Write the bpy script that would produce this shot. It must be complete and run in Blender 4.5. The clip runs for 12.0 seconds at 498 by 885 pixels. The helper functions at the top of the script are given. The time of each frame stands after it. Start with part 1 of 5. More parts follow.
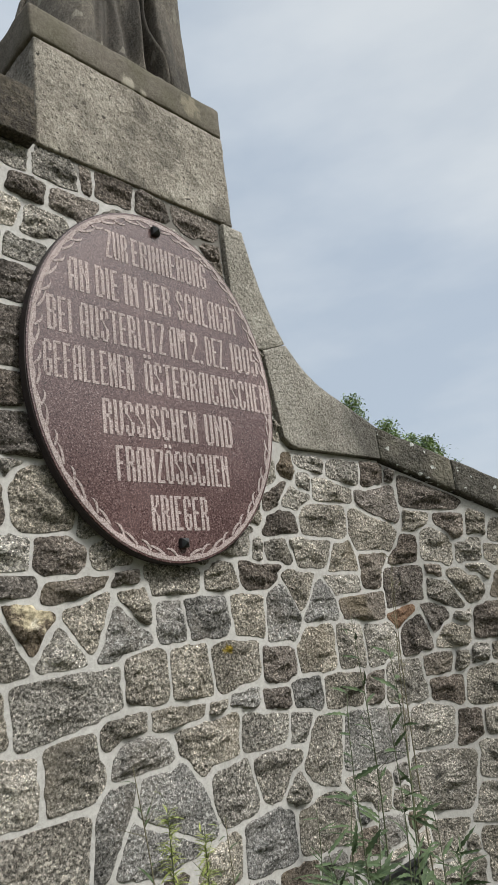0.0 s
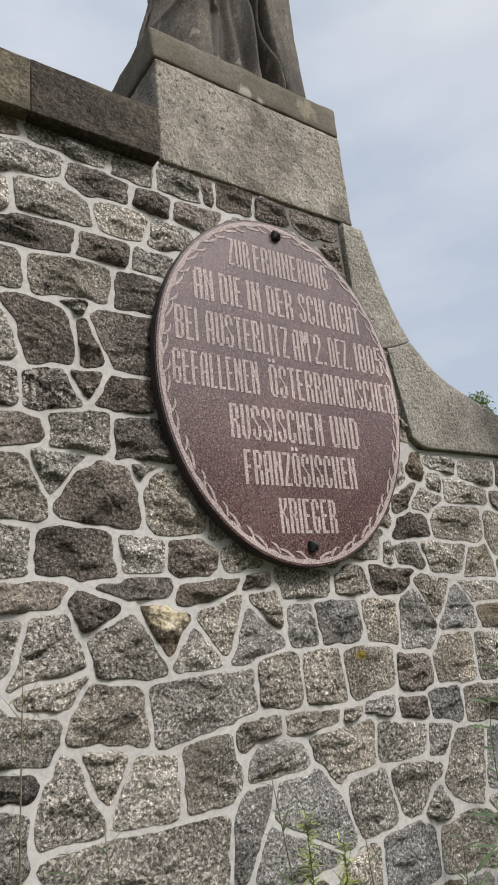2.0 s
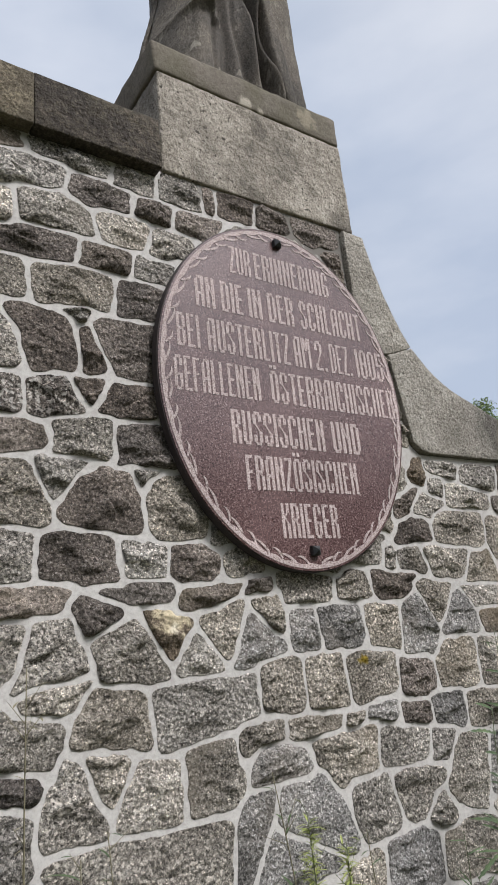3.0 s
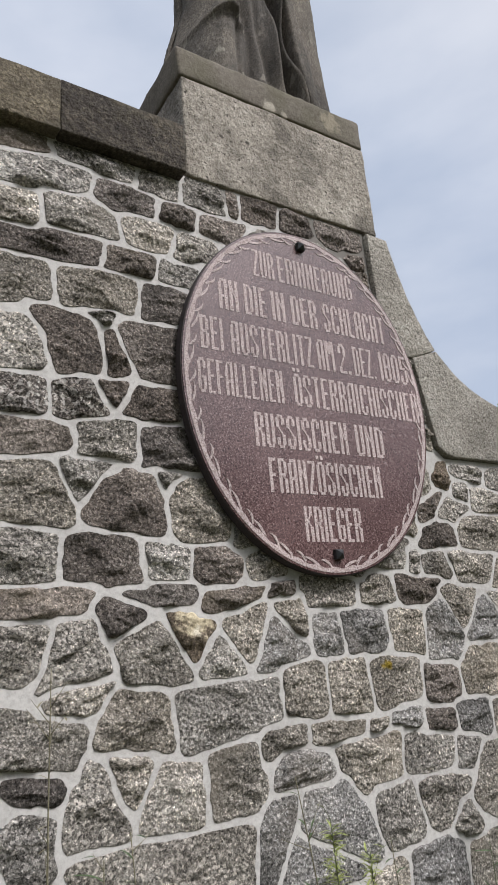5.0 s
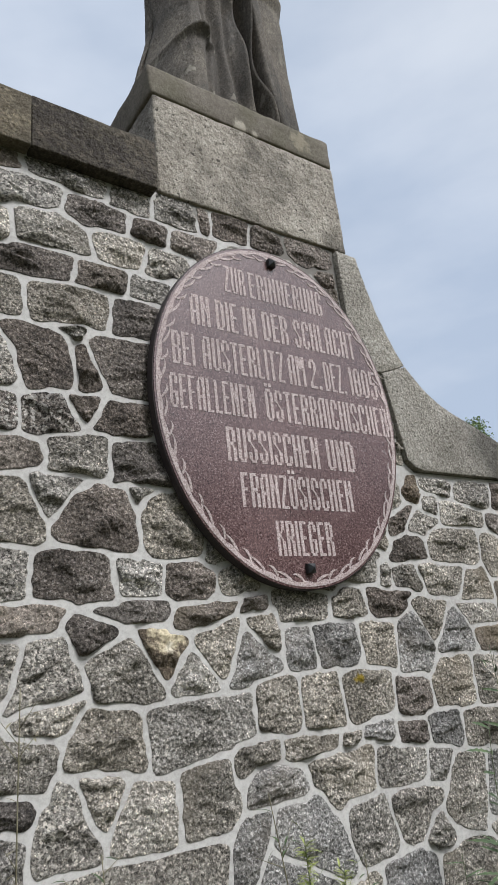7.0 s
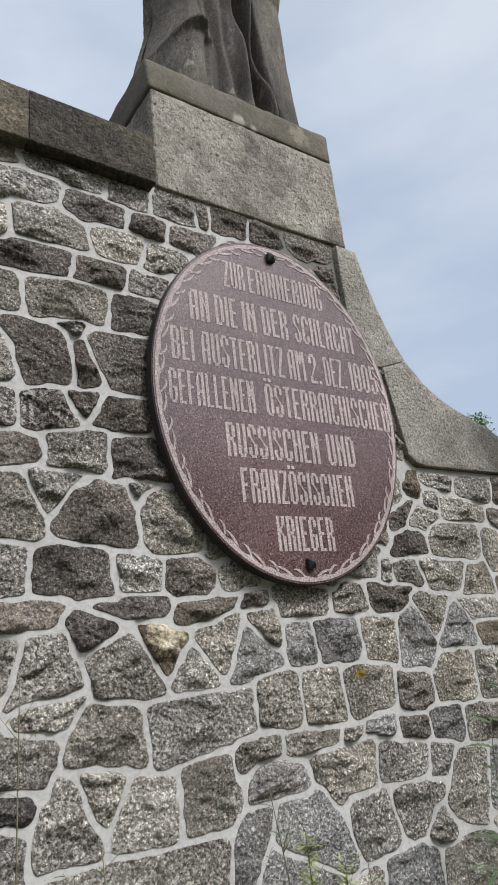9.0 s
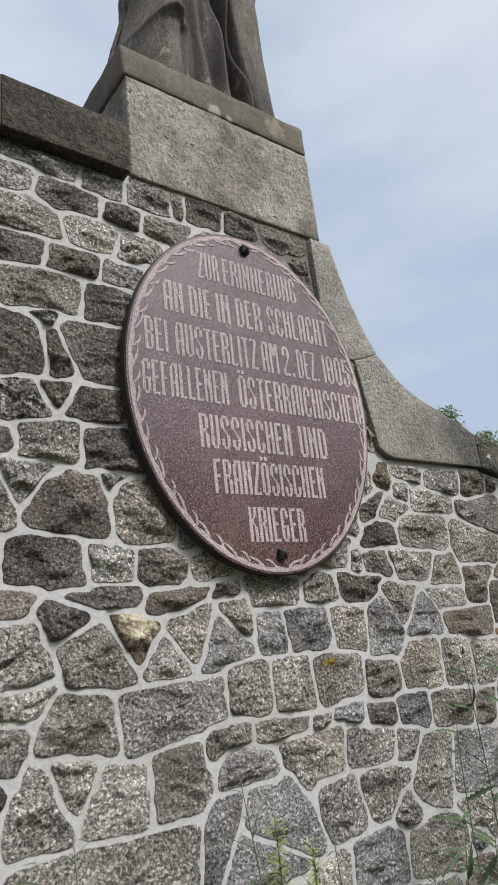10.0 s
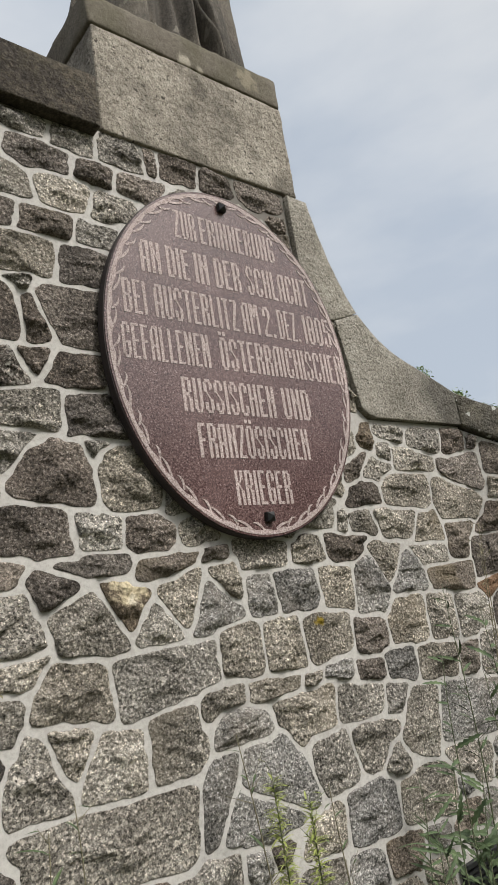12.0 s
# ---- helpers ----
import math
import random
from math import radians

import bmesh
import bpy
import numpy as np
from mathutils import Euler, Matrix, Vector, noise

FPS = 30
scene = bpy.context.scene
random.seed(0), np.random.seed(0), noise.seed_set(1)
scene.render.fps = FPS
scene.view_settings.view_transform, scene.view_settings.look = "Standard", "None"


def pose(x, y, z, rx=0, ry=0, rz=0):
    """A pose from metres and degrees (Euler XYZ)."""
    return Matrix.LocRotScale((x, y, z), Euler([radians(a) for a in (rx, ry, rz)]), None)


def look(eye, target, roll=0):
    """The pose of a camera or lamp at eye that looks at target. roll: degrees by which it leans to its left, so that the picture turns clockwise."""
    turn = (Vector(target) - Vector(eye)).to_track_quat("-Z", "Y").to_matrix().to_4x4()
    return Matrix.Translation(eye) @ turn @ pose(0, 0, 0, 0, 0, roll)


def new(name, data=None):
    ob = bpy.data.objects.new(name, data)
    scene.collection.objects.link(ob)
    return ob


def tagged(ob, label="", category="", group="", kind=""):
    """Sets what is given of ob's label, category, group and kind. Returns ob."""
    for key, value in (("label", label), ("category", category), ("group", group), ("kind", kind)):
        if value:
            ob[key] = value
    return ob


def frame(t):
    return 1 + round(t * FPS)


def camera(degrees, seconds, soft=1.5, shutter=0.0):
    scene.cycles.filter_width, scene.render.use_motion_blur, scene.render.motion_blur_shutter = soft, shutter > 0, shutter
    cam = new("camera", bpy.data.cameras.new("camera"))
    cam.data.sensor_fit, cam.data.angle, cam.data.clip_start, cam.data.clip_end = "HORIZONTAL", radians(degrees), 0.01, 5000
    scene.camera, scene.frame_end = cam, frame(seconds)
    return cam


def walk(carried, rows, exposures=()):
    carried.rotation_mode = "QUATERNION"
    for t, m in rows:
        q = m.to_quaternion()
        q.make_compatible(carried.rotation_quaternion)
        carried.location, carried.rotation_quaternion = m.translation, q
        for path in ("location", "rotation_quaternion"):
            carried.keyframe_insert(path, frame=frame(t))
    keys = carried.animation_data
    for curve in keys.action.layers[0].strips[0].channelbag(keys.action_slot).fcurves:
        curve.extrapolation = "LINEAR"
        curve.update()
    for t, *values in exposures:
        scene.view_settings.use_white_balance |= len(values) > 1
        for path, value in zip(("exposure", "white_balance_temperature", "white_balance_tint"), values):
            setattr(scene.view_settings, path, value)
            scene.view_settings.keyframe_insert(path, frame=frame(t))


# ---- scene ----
cam = camera(41.2, 12.0, soft=1.4)
PATH = [
    (0, (0.09, 0.058, 1.664), (1.497, 1.394, 2.15), -6.9),
    (0.5, (0.096, 0.062, 1.665), (1.442, 1.463, 2.14), -7.6),
    (1, (0.091, 0.069, 1.666), (1.34, 1.551, 2.158), -6.9),
    (1.5, (0.087, 0.081, 1.662), (1.257, 1.619, 2.179), -6.1),
    (2, (0.082, 0.088, 1.662), (1.212, 1.648, 2.2), -5.7),
    (2.5, (0.079, 0.075, 1.655), (1.199, 1.636, 2.212), -5.8),
    (3, (0.081, 0.069, 1.647), (1.197, 1.63, 2.21), -5.9),
    (5, (0.078, 0.077, 1.64), (1.139, 1.669, 2.224), -5.2),
    (5.5, (0.076, 0.079, 1.636), (1.14, 1.661, 2.242), -5.4),
    (6, (0.079, 0.074, 1.636), (1.162, 1.639, 2.251), -5.7),
    (6.5, (0.075, 0.073, 1.636), (1.183, 1.619, 2.255), -6.0),
    (7, (0.074, 0.071, 1.641), (1.202, 1.604, 2.257), -6.2),
    (9, (0.085, 0.074, 1.636), (1.209, 1.613, 2.244), -6.4),
    (9.5, (0.078, 0.071, 1.64), (1.227, 1.6, 2.228), -6.4),
    (10, (0.076, 0.061, 1.634), (1.268, 1.561, 2.206), -6.6),
    (10.5, (0.064, 0.062, 1.637), (1.299, 1.532, 2.198), -7.0),
    (11, (0.054, 0.088, 1.643), (1.305, 1.551, 2.187), -7.5),
    (11.5, (0.051, 0.104, 1.644), (1.301, 1.578, 2.158), -8.2),
    (12, (0.06, 0.114, 1.635), (1.324, 1.593, 2.1), -8.8),
]
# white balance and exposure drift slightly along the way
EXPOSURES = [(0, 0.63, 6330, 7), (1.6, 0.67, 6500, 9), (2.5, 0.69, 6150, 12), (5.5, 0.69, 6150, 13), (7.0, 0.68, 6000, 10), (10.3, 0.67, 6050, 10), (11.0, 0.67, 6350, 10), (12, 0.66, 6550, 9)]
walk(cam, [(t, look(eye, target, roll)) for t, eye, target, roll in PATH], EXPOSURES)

# ---- world, sun ----
SUN_EL, SUN_AZ = radians(48), radians(160)      # azimuth clockwise from +y: behind the viewer, to the right
world = bpy.data.worlds.new("overcast_sky")
scene.world = world
world.use_nodes = True
wn, wl = world.node_tree.nodes, world.node_tree.links
wn.clear()
w_out = wn.new("ShaderNodeOutputWorld")
w_mix = wn.new("ShaderNodeMixShader")
w_sky = wn.new("ShaderNodeTexSky")
w_sky.sky_type, w_sky.sun_disc, w_sky.sun_elevation, w_sky.sun_rotation = "NISHITA", False, SUN_EL, SUN_AZ
w_sky.dust_density, w_sky.air_density = 2.0, 1.0
w_blue = wn.new("ShaderNodeBackground")
w_blue.inputs["Strength"].default_value = 0.09
w_cloud = wn.new("ShaderNodeBackground")
w_cloud.inputs["Strength"].default_value = 0.965
w_tc = wn.new("ShaderNodeTexCoord")
w_map = wn.new("ShaderNodeMapping")
w_map.inputs["Scale"].default_value = (1.0, 1.0, 2.6)
w_map.inputs["Rotation"].default_value = (0.25, 0.2, 0.6)
w_noise = wn.new("ShaderNodeTexNoise")
w_noise.inputs["Scale"].default_value, w_noise.inputs["Detail"].default_value = 2.2, 5.0
w_noise.inputs["Roughness"].default_value = 0.52
w_ramp = wn.new("ShaderNodeValToRGB")
w_ramp.color_ramp.elements[0].position, w_ramp.color_ramp.elements[0].color = 0.34, (0.352, 0.39, 0.446, 1)
w_ramp.color_ramp.elements[1].position, w_ramp.color_ramp.elements[1].color = 0.66, (0.455, 0.477, 0.512, 1)
# the veil of cloud is brightest round the hidden sun, high up behind the viewer
w_dir = wn.new("ShaderNodeVectorMath")
w_dir.operation = "DOT_PRODUCT"
w_dir.inputs[1].default_value = (math.sin(SUN_AZ) * math.cos(SUN_EL), math.cos(SUN_AZ) * math.cos(SUN_EL), math.sin(SUN_EL))
w_glow = wn.new("ShaderNodeMapRange")
w_glow.interpolation_type = "SMOOTHSTEP"
for key, value in (("From Min", 0.66), ("From Max", 1.0), ("To Min", 1.0), ("To Max", 3.2)):
    w_glow.inputs[key].default_value = value
w_mul = wn.new("ShaderNodeVectorMath")
w_mul.operation = "SCALE"
w_white = wn.new("ShaderNodeMix")
w_white.data_type = "RGBA"
w_white.inputs[7].default_value = (0.48, 0.48, 0.475, 1)
w_near = wn.new("ShaderNodeMapRange")
for key, value in (("From Min", 0.3), ("From Max", 0.9), ("To Min", 0.0), ("To Max", 1.0)):
    w_near.inputs[key].default_value = value
w_fac = wn.new("ShaderNodeMapRange")
for key, value in (("From Min", 0.3), ("From Max", 0.6), ("To Min", 0.85), ("To Max", 0.98)):
    w_fac.inputs[key].default_value = value
for a, b in ((w_tc.outputs["Generated"], w_map.inputs["Vector"]), (w_map.outputs["Vector"], w_noise.inputs["Vector"]),
             (w_noise.outputs["Fac"], w_ramp.inputs["Fac"]), (w_noise.outputs["Fac"], w_fac.inputs["Value"]),
             (w_tc.outputs["Generated"], w_dir.inputs[0]), (w_dir.outputs["Value"], w_glow.inputs["Value"]),
             (w_dir.outputs["Value"], w_near.inputs["Value"]), (w_near.outputs["Result"], w_white.inputs[0]),
             (w_ramp.outputs["Color"], w_white.inputs[6]), (w_white.outputs[2], w_mul.inputs[0]), (w_glow.outputs["Result"], w_mul.inputs["Scale"]),
             (w_mul.outputs["Vector"], w_cloud.inputs["Color"]), (w_sky.outputs["Color"], w_blue.inputs["Color"]),
             (w_fac.outputs["Result"], w_mix.inputs["Fac"]), (w_blue.outputs["Background"], w_mix.inputs[1]),
             (w_cloud.outputs["Background"], w_mix.inputs[2]), (w_mix.outputs["Shader"], w_out.inputs["Surface"])):
    wl.new(a, b)

sun = new("sun", bpy.data.lights.new("sun", "SUN"))
sun.data.energy, sun.data.angle, sun.data.color = 2.2, radians(14), (1.0, 0.97, 0.925)
sun.matrix_world = look((8 * math.sin(SUN_AZ) * math.cos(SUN_EL), 8 * math.cos(SUN_AZ) * math.cos(SUN_EL), 8 * math.sin(SUN_EL)), (0, 0, 0))


# ---- materials ----
def ramp(nodes, stops, interpolation="LINEAR"):
    node = nodes.new("ShaderNodeValToRGB")
    node.color_ramp.interpolation = interpolation
    while len(node.color_ramp.elements) < len(stops):
        node.color_ramp.elements.new(0.5)
    for element, (at, colour) in zip(node.color_ramp.elements, stops):
        element.position, element.color = at, (*colour, 1)
    return node


def tex(nodes, links, vector, kind, scale, detail=4.0, rough=0.55):
    node = nodes.new(kind)
    node.inputs["Scale"].default_value = scale
    if kind == "ShaderNodeTexNoise":
        node.inputs["Detail"].default_value, node.inputs["Roughness"].default_value = detail, rough
    links.new(vector, node.inputs["Vector"])
    return node


def mixed(nodes, links, fac, a, b, blend="MIX"):
    node = nodes.new("ShaderNodeMix")
    node.data_type, node.blend_type = "RGBA", blend
    for value, socket in ((fac, node.inputs[0]), (a, node.inputs[6]), (b, node.inputs[7])):
        if isinstance(value, (int, float)):
            socket.default_value = value
        elif isinstance(value, tuple):
            socket.default_value = (*value, 1)
        else:
            links.new(value, socket)
    return node.outputs[2]


def mineral(name, dark, middle, light, blotch=4.0, grain=95.0, speck=None, speck_at=0.61, speck_scale=120.0,
            stain=None, stain_at=0.58, stain_scale=2.2, spots=None, spot_edge=0.45, spot_scale=9.0, tone=(0.8, 1.2), rough=0.9, bump=0.6, depth=0.012, pits=0.0, coarse=3.0, spread=0.085, hues=0.37, stretch=(1, 1, 1), clasts=0.0, patches=(), darkened=None):
    """A rough mineral surface: wide blotches, grain, specks, stains, lichen spots, relief, and a tone of each piece's own."""
    m = bpy.data.materials.new(name)
    m.use_nodes = True
    n, l = m.node_tree.nodes, m.node_tree.links
    bsdf = n["Principled BSDF"]
    tc, info = n.new("ShaderNodeTexCoord"), n.new("ShaderNodeObjectInfo")
    off = n.new("ShaderNodeVectorMath")
    off.operation = "MULTIPLY_ADD"
    l.new(info.outputs["Random"], off.inputs[0])
    off.inputs[1].default_value = (17.0, 31.0, 23.0)
    l.new(tc.outputs["Object"], off.inputs[2])
    mp = n.new("ShaderNodeMapping")
    mp.inputs["Scale"].default_value = stretch
    l.new(off.outputs["Vector"], mp.inputs["Vector"])
    v = mp.outputs["Vector"]
    wide = tex(n, l, v, "ShaderNodeTexNoise", blotch, 5.0, 0.6)
    fine = tex(n, l, v, "ShaderNodeTexNoise", grain, 7.0, 0.8)
    both = n.new("ShaderNodeMath")
    both.operation = "MULTIPLY_ADD"
    l.new(fine.outputs["Fac"], both.inputs[0])
    both.inputs[1].default_value = 0.8
    half = n.new("ShaderNodeMath")
    half.operation = "MULTIPLY"
    l.new(wide.outputs["Fac"], half.inputs[0])
    half.inputs[1].default_value = 0.4
    l.new(half.outputs["Value"], both.inputs[2])
    body = ramp(n, ((0.595 - spread, dark), (0.595, middle), (0.595 + 1.25 * spread, light)))
    l.new(both.outputs["Value"], body.inputs["Fac"])
    colour = body.outputs["Color"]
    if clasts:                                      # crisp broken grains, pale and dark
        bend = n.new("ShaderNodeVectorMath")
        bend.operation = "MULTIPLY_ADD"
        crook = tex(n, l, v, "ShaderNodeTexNoise", 70.0, 3.0, 0.6)
        l.new(crook.outputs["Color"], bend.inputs[0])
        bend.inputs[1].default_value = (0.012, 0.012, 0.012)
        l.new(v, bend.inputs[2])
        grains = None
        for size, lo, hi in ((110.0, 0.6, 1.5), (240.0, 0.35, 1.85)):
            cell = tex(n, l, bend.outputs["Vector"], "ShaderNodeTexVoronoi", size)
            sep = n.new("ShaderNodeSeparateColor")
            l.new(cell.outputs["Color"], sep.inputs["Color"])
            r = ramp(n, ((0.0, (0, 0, 0)), (0.2, (0.3, 0.3, 0.3)), (0.78, (0.42, 0.42, 0.42)), (1.0, (1, 1, 1))))
            l.new(sep.outputs["Red"], r.inputs["Fac"])
            span = n.new("ShaderNodeMapRange")
            span.inputs["To Min"].default_value, span.inputs["To Max"].default_value = 1 + (lo - 1) * clasts, 1 + (hi - 1) * clasts
            l.new(r.outputs["Color"], span.inputs["Value"])
            grow = n.new("ShaderNodeVectorMath")
            grow.operation = "SCALE"
            l.new(colour, grow.inputs[0])
            l.new(span.outputs["Result"], grow.inputs["Scale"])
            colour = grow.outputs["Vector"]
            grains = grains or r
    if stain:
        st = tex(n, l, v, "ShaderNodeTexNoise", stain_scale, 6.0, 0.62)
        r = ramp(n, ((stain_at - 0.05, (0, 0, 0)), (stain_at + 0.07, (1, 1, 1))))
        l.new(st.outputs["Fac"], r.inputs["Fac"])
        half_stain = n.new("ShaderNodeMath")
        half_stain.operation = "MULTIPLY"
        l.new(r.outputs["Color"], half_stain.inputs[0])
        half_stain.inputs[1].default_value = 0.7
        colour = mixed(n, l, half_stain.outputs["Value"], colour, mixed(n, l, fine.outputs["Fac"], tuple(0.55 * c for c in stain), tuple(min(1, 1.45 * c) for c in stain)))
    if speck:
        sp = tex(n, l, v, "ShaderNodeTexNoise", speck_scale, 2.0, 0.5)
        r = ramp(n, ((speck_at, (0, 0, 0)), (speck_at + 0.05, (1, 1, 1))))
        l.new(sp.outputs["Fac"], r.inputs["Fac"])
        patch = n.new("ShaderNodeMath")
        patch.operation = "MULTIPLY"
        some = ramp(n, ((0.40, (0.3, 0.3, 0.3)), (0.6, (1, 1, 1))))
        l.new(wide.outputs["Fac"], some.inputs["Fac"])
        l.new(r.outputs["Color"], patch.inputs[0])
        l.new(some.outputs["Color"], patch.inputs[1])
        colour = mixed(n, l, patch.outputs["Value"], colour, speck)
    if spots:
        vo = tex(n, l, v, "ShaderNodeTexVoronoi", spot_scale)
        wob = tex(n, l, v, "ShaderNodeTexNoise", 60.0, 3.0)
        add = n.new("ShaderNodeMath")
        add.operation = "MULTIPLY_ADD"
        l.new(wob.outputs["Fac"], add.inputs[0])
        add.inputs[1].default_value = 0.6
        l.new(vo.outputs["Distance"], add.inputs[2])
        r = ramp(n, ((spot_edge, (1, 1, 1)), (spot_edge + 0.04, (0, 0, 0))))
        l.new(add.outputs["Value"], r.inputs["Fac"])
        colour = mixed(n, l, r.outputs["Color"], colour, spots)
    for spot, radius, tint in patches:               # a ragged patch of another tint, lichen and lime among them, at one place
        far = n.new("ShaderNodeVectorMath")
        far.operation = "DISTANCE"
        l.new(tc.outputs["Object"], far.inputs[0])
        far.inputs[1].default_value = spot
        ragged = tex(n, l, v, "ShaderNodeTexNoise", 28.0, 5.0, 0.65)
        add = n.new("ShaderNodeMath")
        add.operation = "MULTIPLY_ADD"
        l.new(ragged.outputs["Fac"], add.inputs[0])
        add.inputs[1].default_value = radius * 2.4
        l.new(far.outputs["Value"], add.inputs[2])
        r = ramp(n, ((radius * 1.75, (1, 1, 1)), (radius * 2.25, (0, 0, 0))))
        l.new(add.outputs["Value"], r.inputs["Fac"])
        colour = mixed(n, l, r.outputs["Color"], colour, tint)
    if darkened:                                       # colour scaled down round one spot, ragged edge; on the statue partly shade
        spot, radius, left = darkened
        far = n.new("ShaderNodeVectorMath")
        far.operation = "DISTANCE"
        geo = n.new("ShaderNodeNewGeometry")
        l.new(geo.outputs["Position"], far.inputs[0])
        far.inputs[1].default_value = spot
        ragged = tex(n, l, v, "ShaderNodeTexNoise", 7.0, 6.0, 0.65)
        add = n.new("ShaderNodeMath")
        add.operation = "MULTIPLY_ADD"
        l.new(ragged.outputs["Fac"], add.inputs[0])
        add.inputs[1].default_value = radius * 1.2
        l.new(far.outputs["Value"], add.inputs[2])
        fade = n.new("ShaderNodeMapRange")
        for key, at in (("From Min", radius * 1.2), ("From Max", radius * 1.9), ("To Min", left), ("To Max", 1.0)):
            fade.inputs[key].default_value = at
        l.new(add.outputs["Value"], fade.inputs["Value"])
        darker = n.new("ShaderNodeVectorMath")
        darker.operation = "SCALE"
        l.new(colour, darker.inputs[0])
        l.new(fade.outputs["Result"], darker.inputs["Scale"])
        colour = darker.outputs["Vector"]
    hsv = n.new("ShaderNodeHueSaturation")
    value = n.new("ShaderNodeMapRange")
    value.inputs["To Min"].default_value, value.inputs["To Max"].default_value = tone
    l.new(info.outputs["Random"], value.inputs["Value"])
    l.new(value.outputs["Result"], hsv.inputs["Value"])
    sat = n.new("ShaderNodeMapRange")
    turn = n.new("ShaderNodeMath")
    turn.operation = "PINGPONG"
    turn.inputs[1].default_value = 0.13
    l.new(info.outputs["Random"], turn.inputs[0])
    sat.inputs["From Max"].default_value = 0.13
    sat.inputs["To Min"].default_value, sat.inputs["To Max"].default_value = 1 - hues, 1 + hues * 0.7
    l.new(turn.outputs["Value"], sat.inputs["Value"])
    l.new(sat.outputs["Result"], hsv.inputs["Saturation"])
    l.new(colour, hsv.inputs["Color"])
    l.new(hsv.outputs["Color"], bsdf.inputs["Base Color"])
    bsdf.inputs["Roughness"].default_value = rough
    bsdf.inputs["Specular IOR Level"].default_value = 0.25
    b1 = n.new("ShaderNodeBump")
    b1.inputs["Strength"].default_value, b1.inputs["Distance"].default_value = bump, depth
    l.new(fine.outputs["Fac"], b1.inputs["Height"])
    b2 = n.new("ShaderNodeBump")
    b2.inputs["Strength"].default_value, b2.inputs["Distance"].default_value = bump, depth * 3
    mid = tex(n, l, v, "ShaderNodeTexNoise", grain * 0.33, 3.0, 0.6)
    b2.inputs["Distance"].default_value = depth * coarse
    l.new(mid.outputs["Fac"], b2.inputs["Height"])
    l.new(b2.outputs["Normal"], b1.inputs["Normal"])
    last = b1
    if pits:
        pv = tex(n, l, v, "ShaderNodeTexVoronoi", 52.0)
        r = ramp(n, ((0.1, (0, 0, 0)), (0.22, (1, 1, 1))))
        l.new(pv.outputs["Distance"], r.inputs["Fac"])
        b3 = n.new("ShaderNodeBump")
        b3.inputs["Strength"].default_value, b3.inputs["Distance"].default_value = pits, 0.008
        l.new(r.outputs["Color"], b3.inputs["Height"])
        l.new(b1.outputs["Normal"], b3.inputs["Normal"])
        last = b3
    if clasts:
        b4 = n.new("ShaderNodeBump")
        b4.inputs["Strength"].default_value, b4.inputs["Distance"].default_value = 0.7 * clasts, 0.006
        l.new(grains.outputs["Color"], b4.inputs["Height"])
        l.new(last.outputs["Normal"], b4.inputs["Normal"])
        last = b4
        chips = tex(n, l, bend.outputs["Vector"], "ShaderNodeTexVoronoi", 62.0)
        b5 = n.new("ShaderNodeBump")
        b5.inputs["Strength"].default_value, b5.inputs["Distance"].default_value = 0.6 * min(1.0, clasts), 0.016
        l.new(chips.outputs["Distance"], b5.inputs["Height"])
        l.new(last.outputs["Normal"], b5.inputs["Normal"])
        last = b5
    l.new(last.outputs["Normal"], bsdf.inputs["Normal"])
    return m


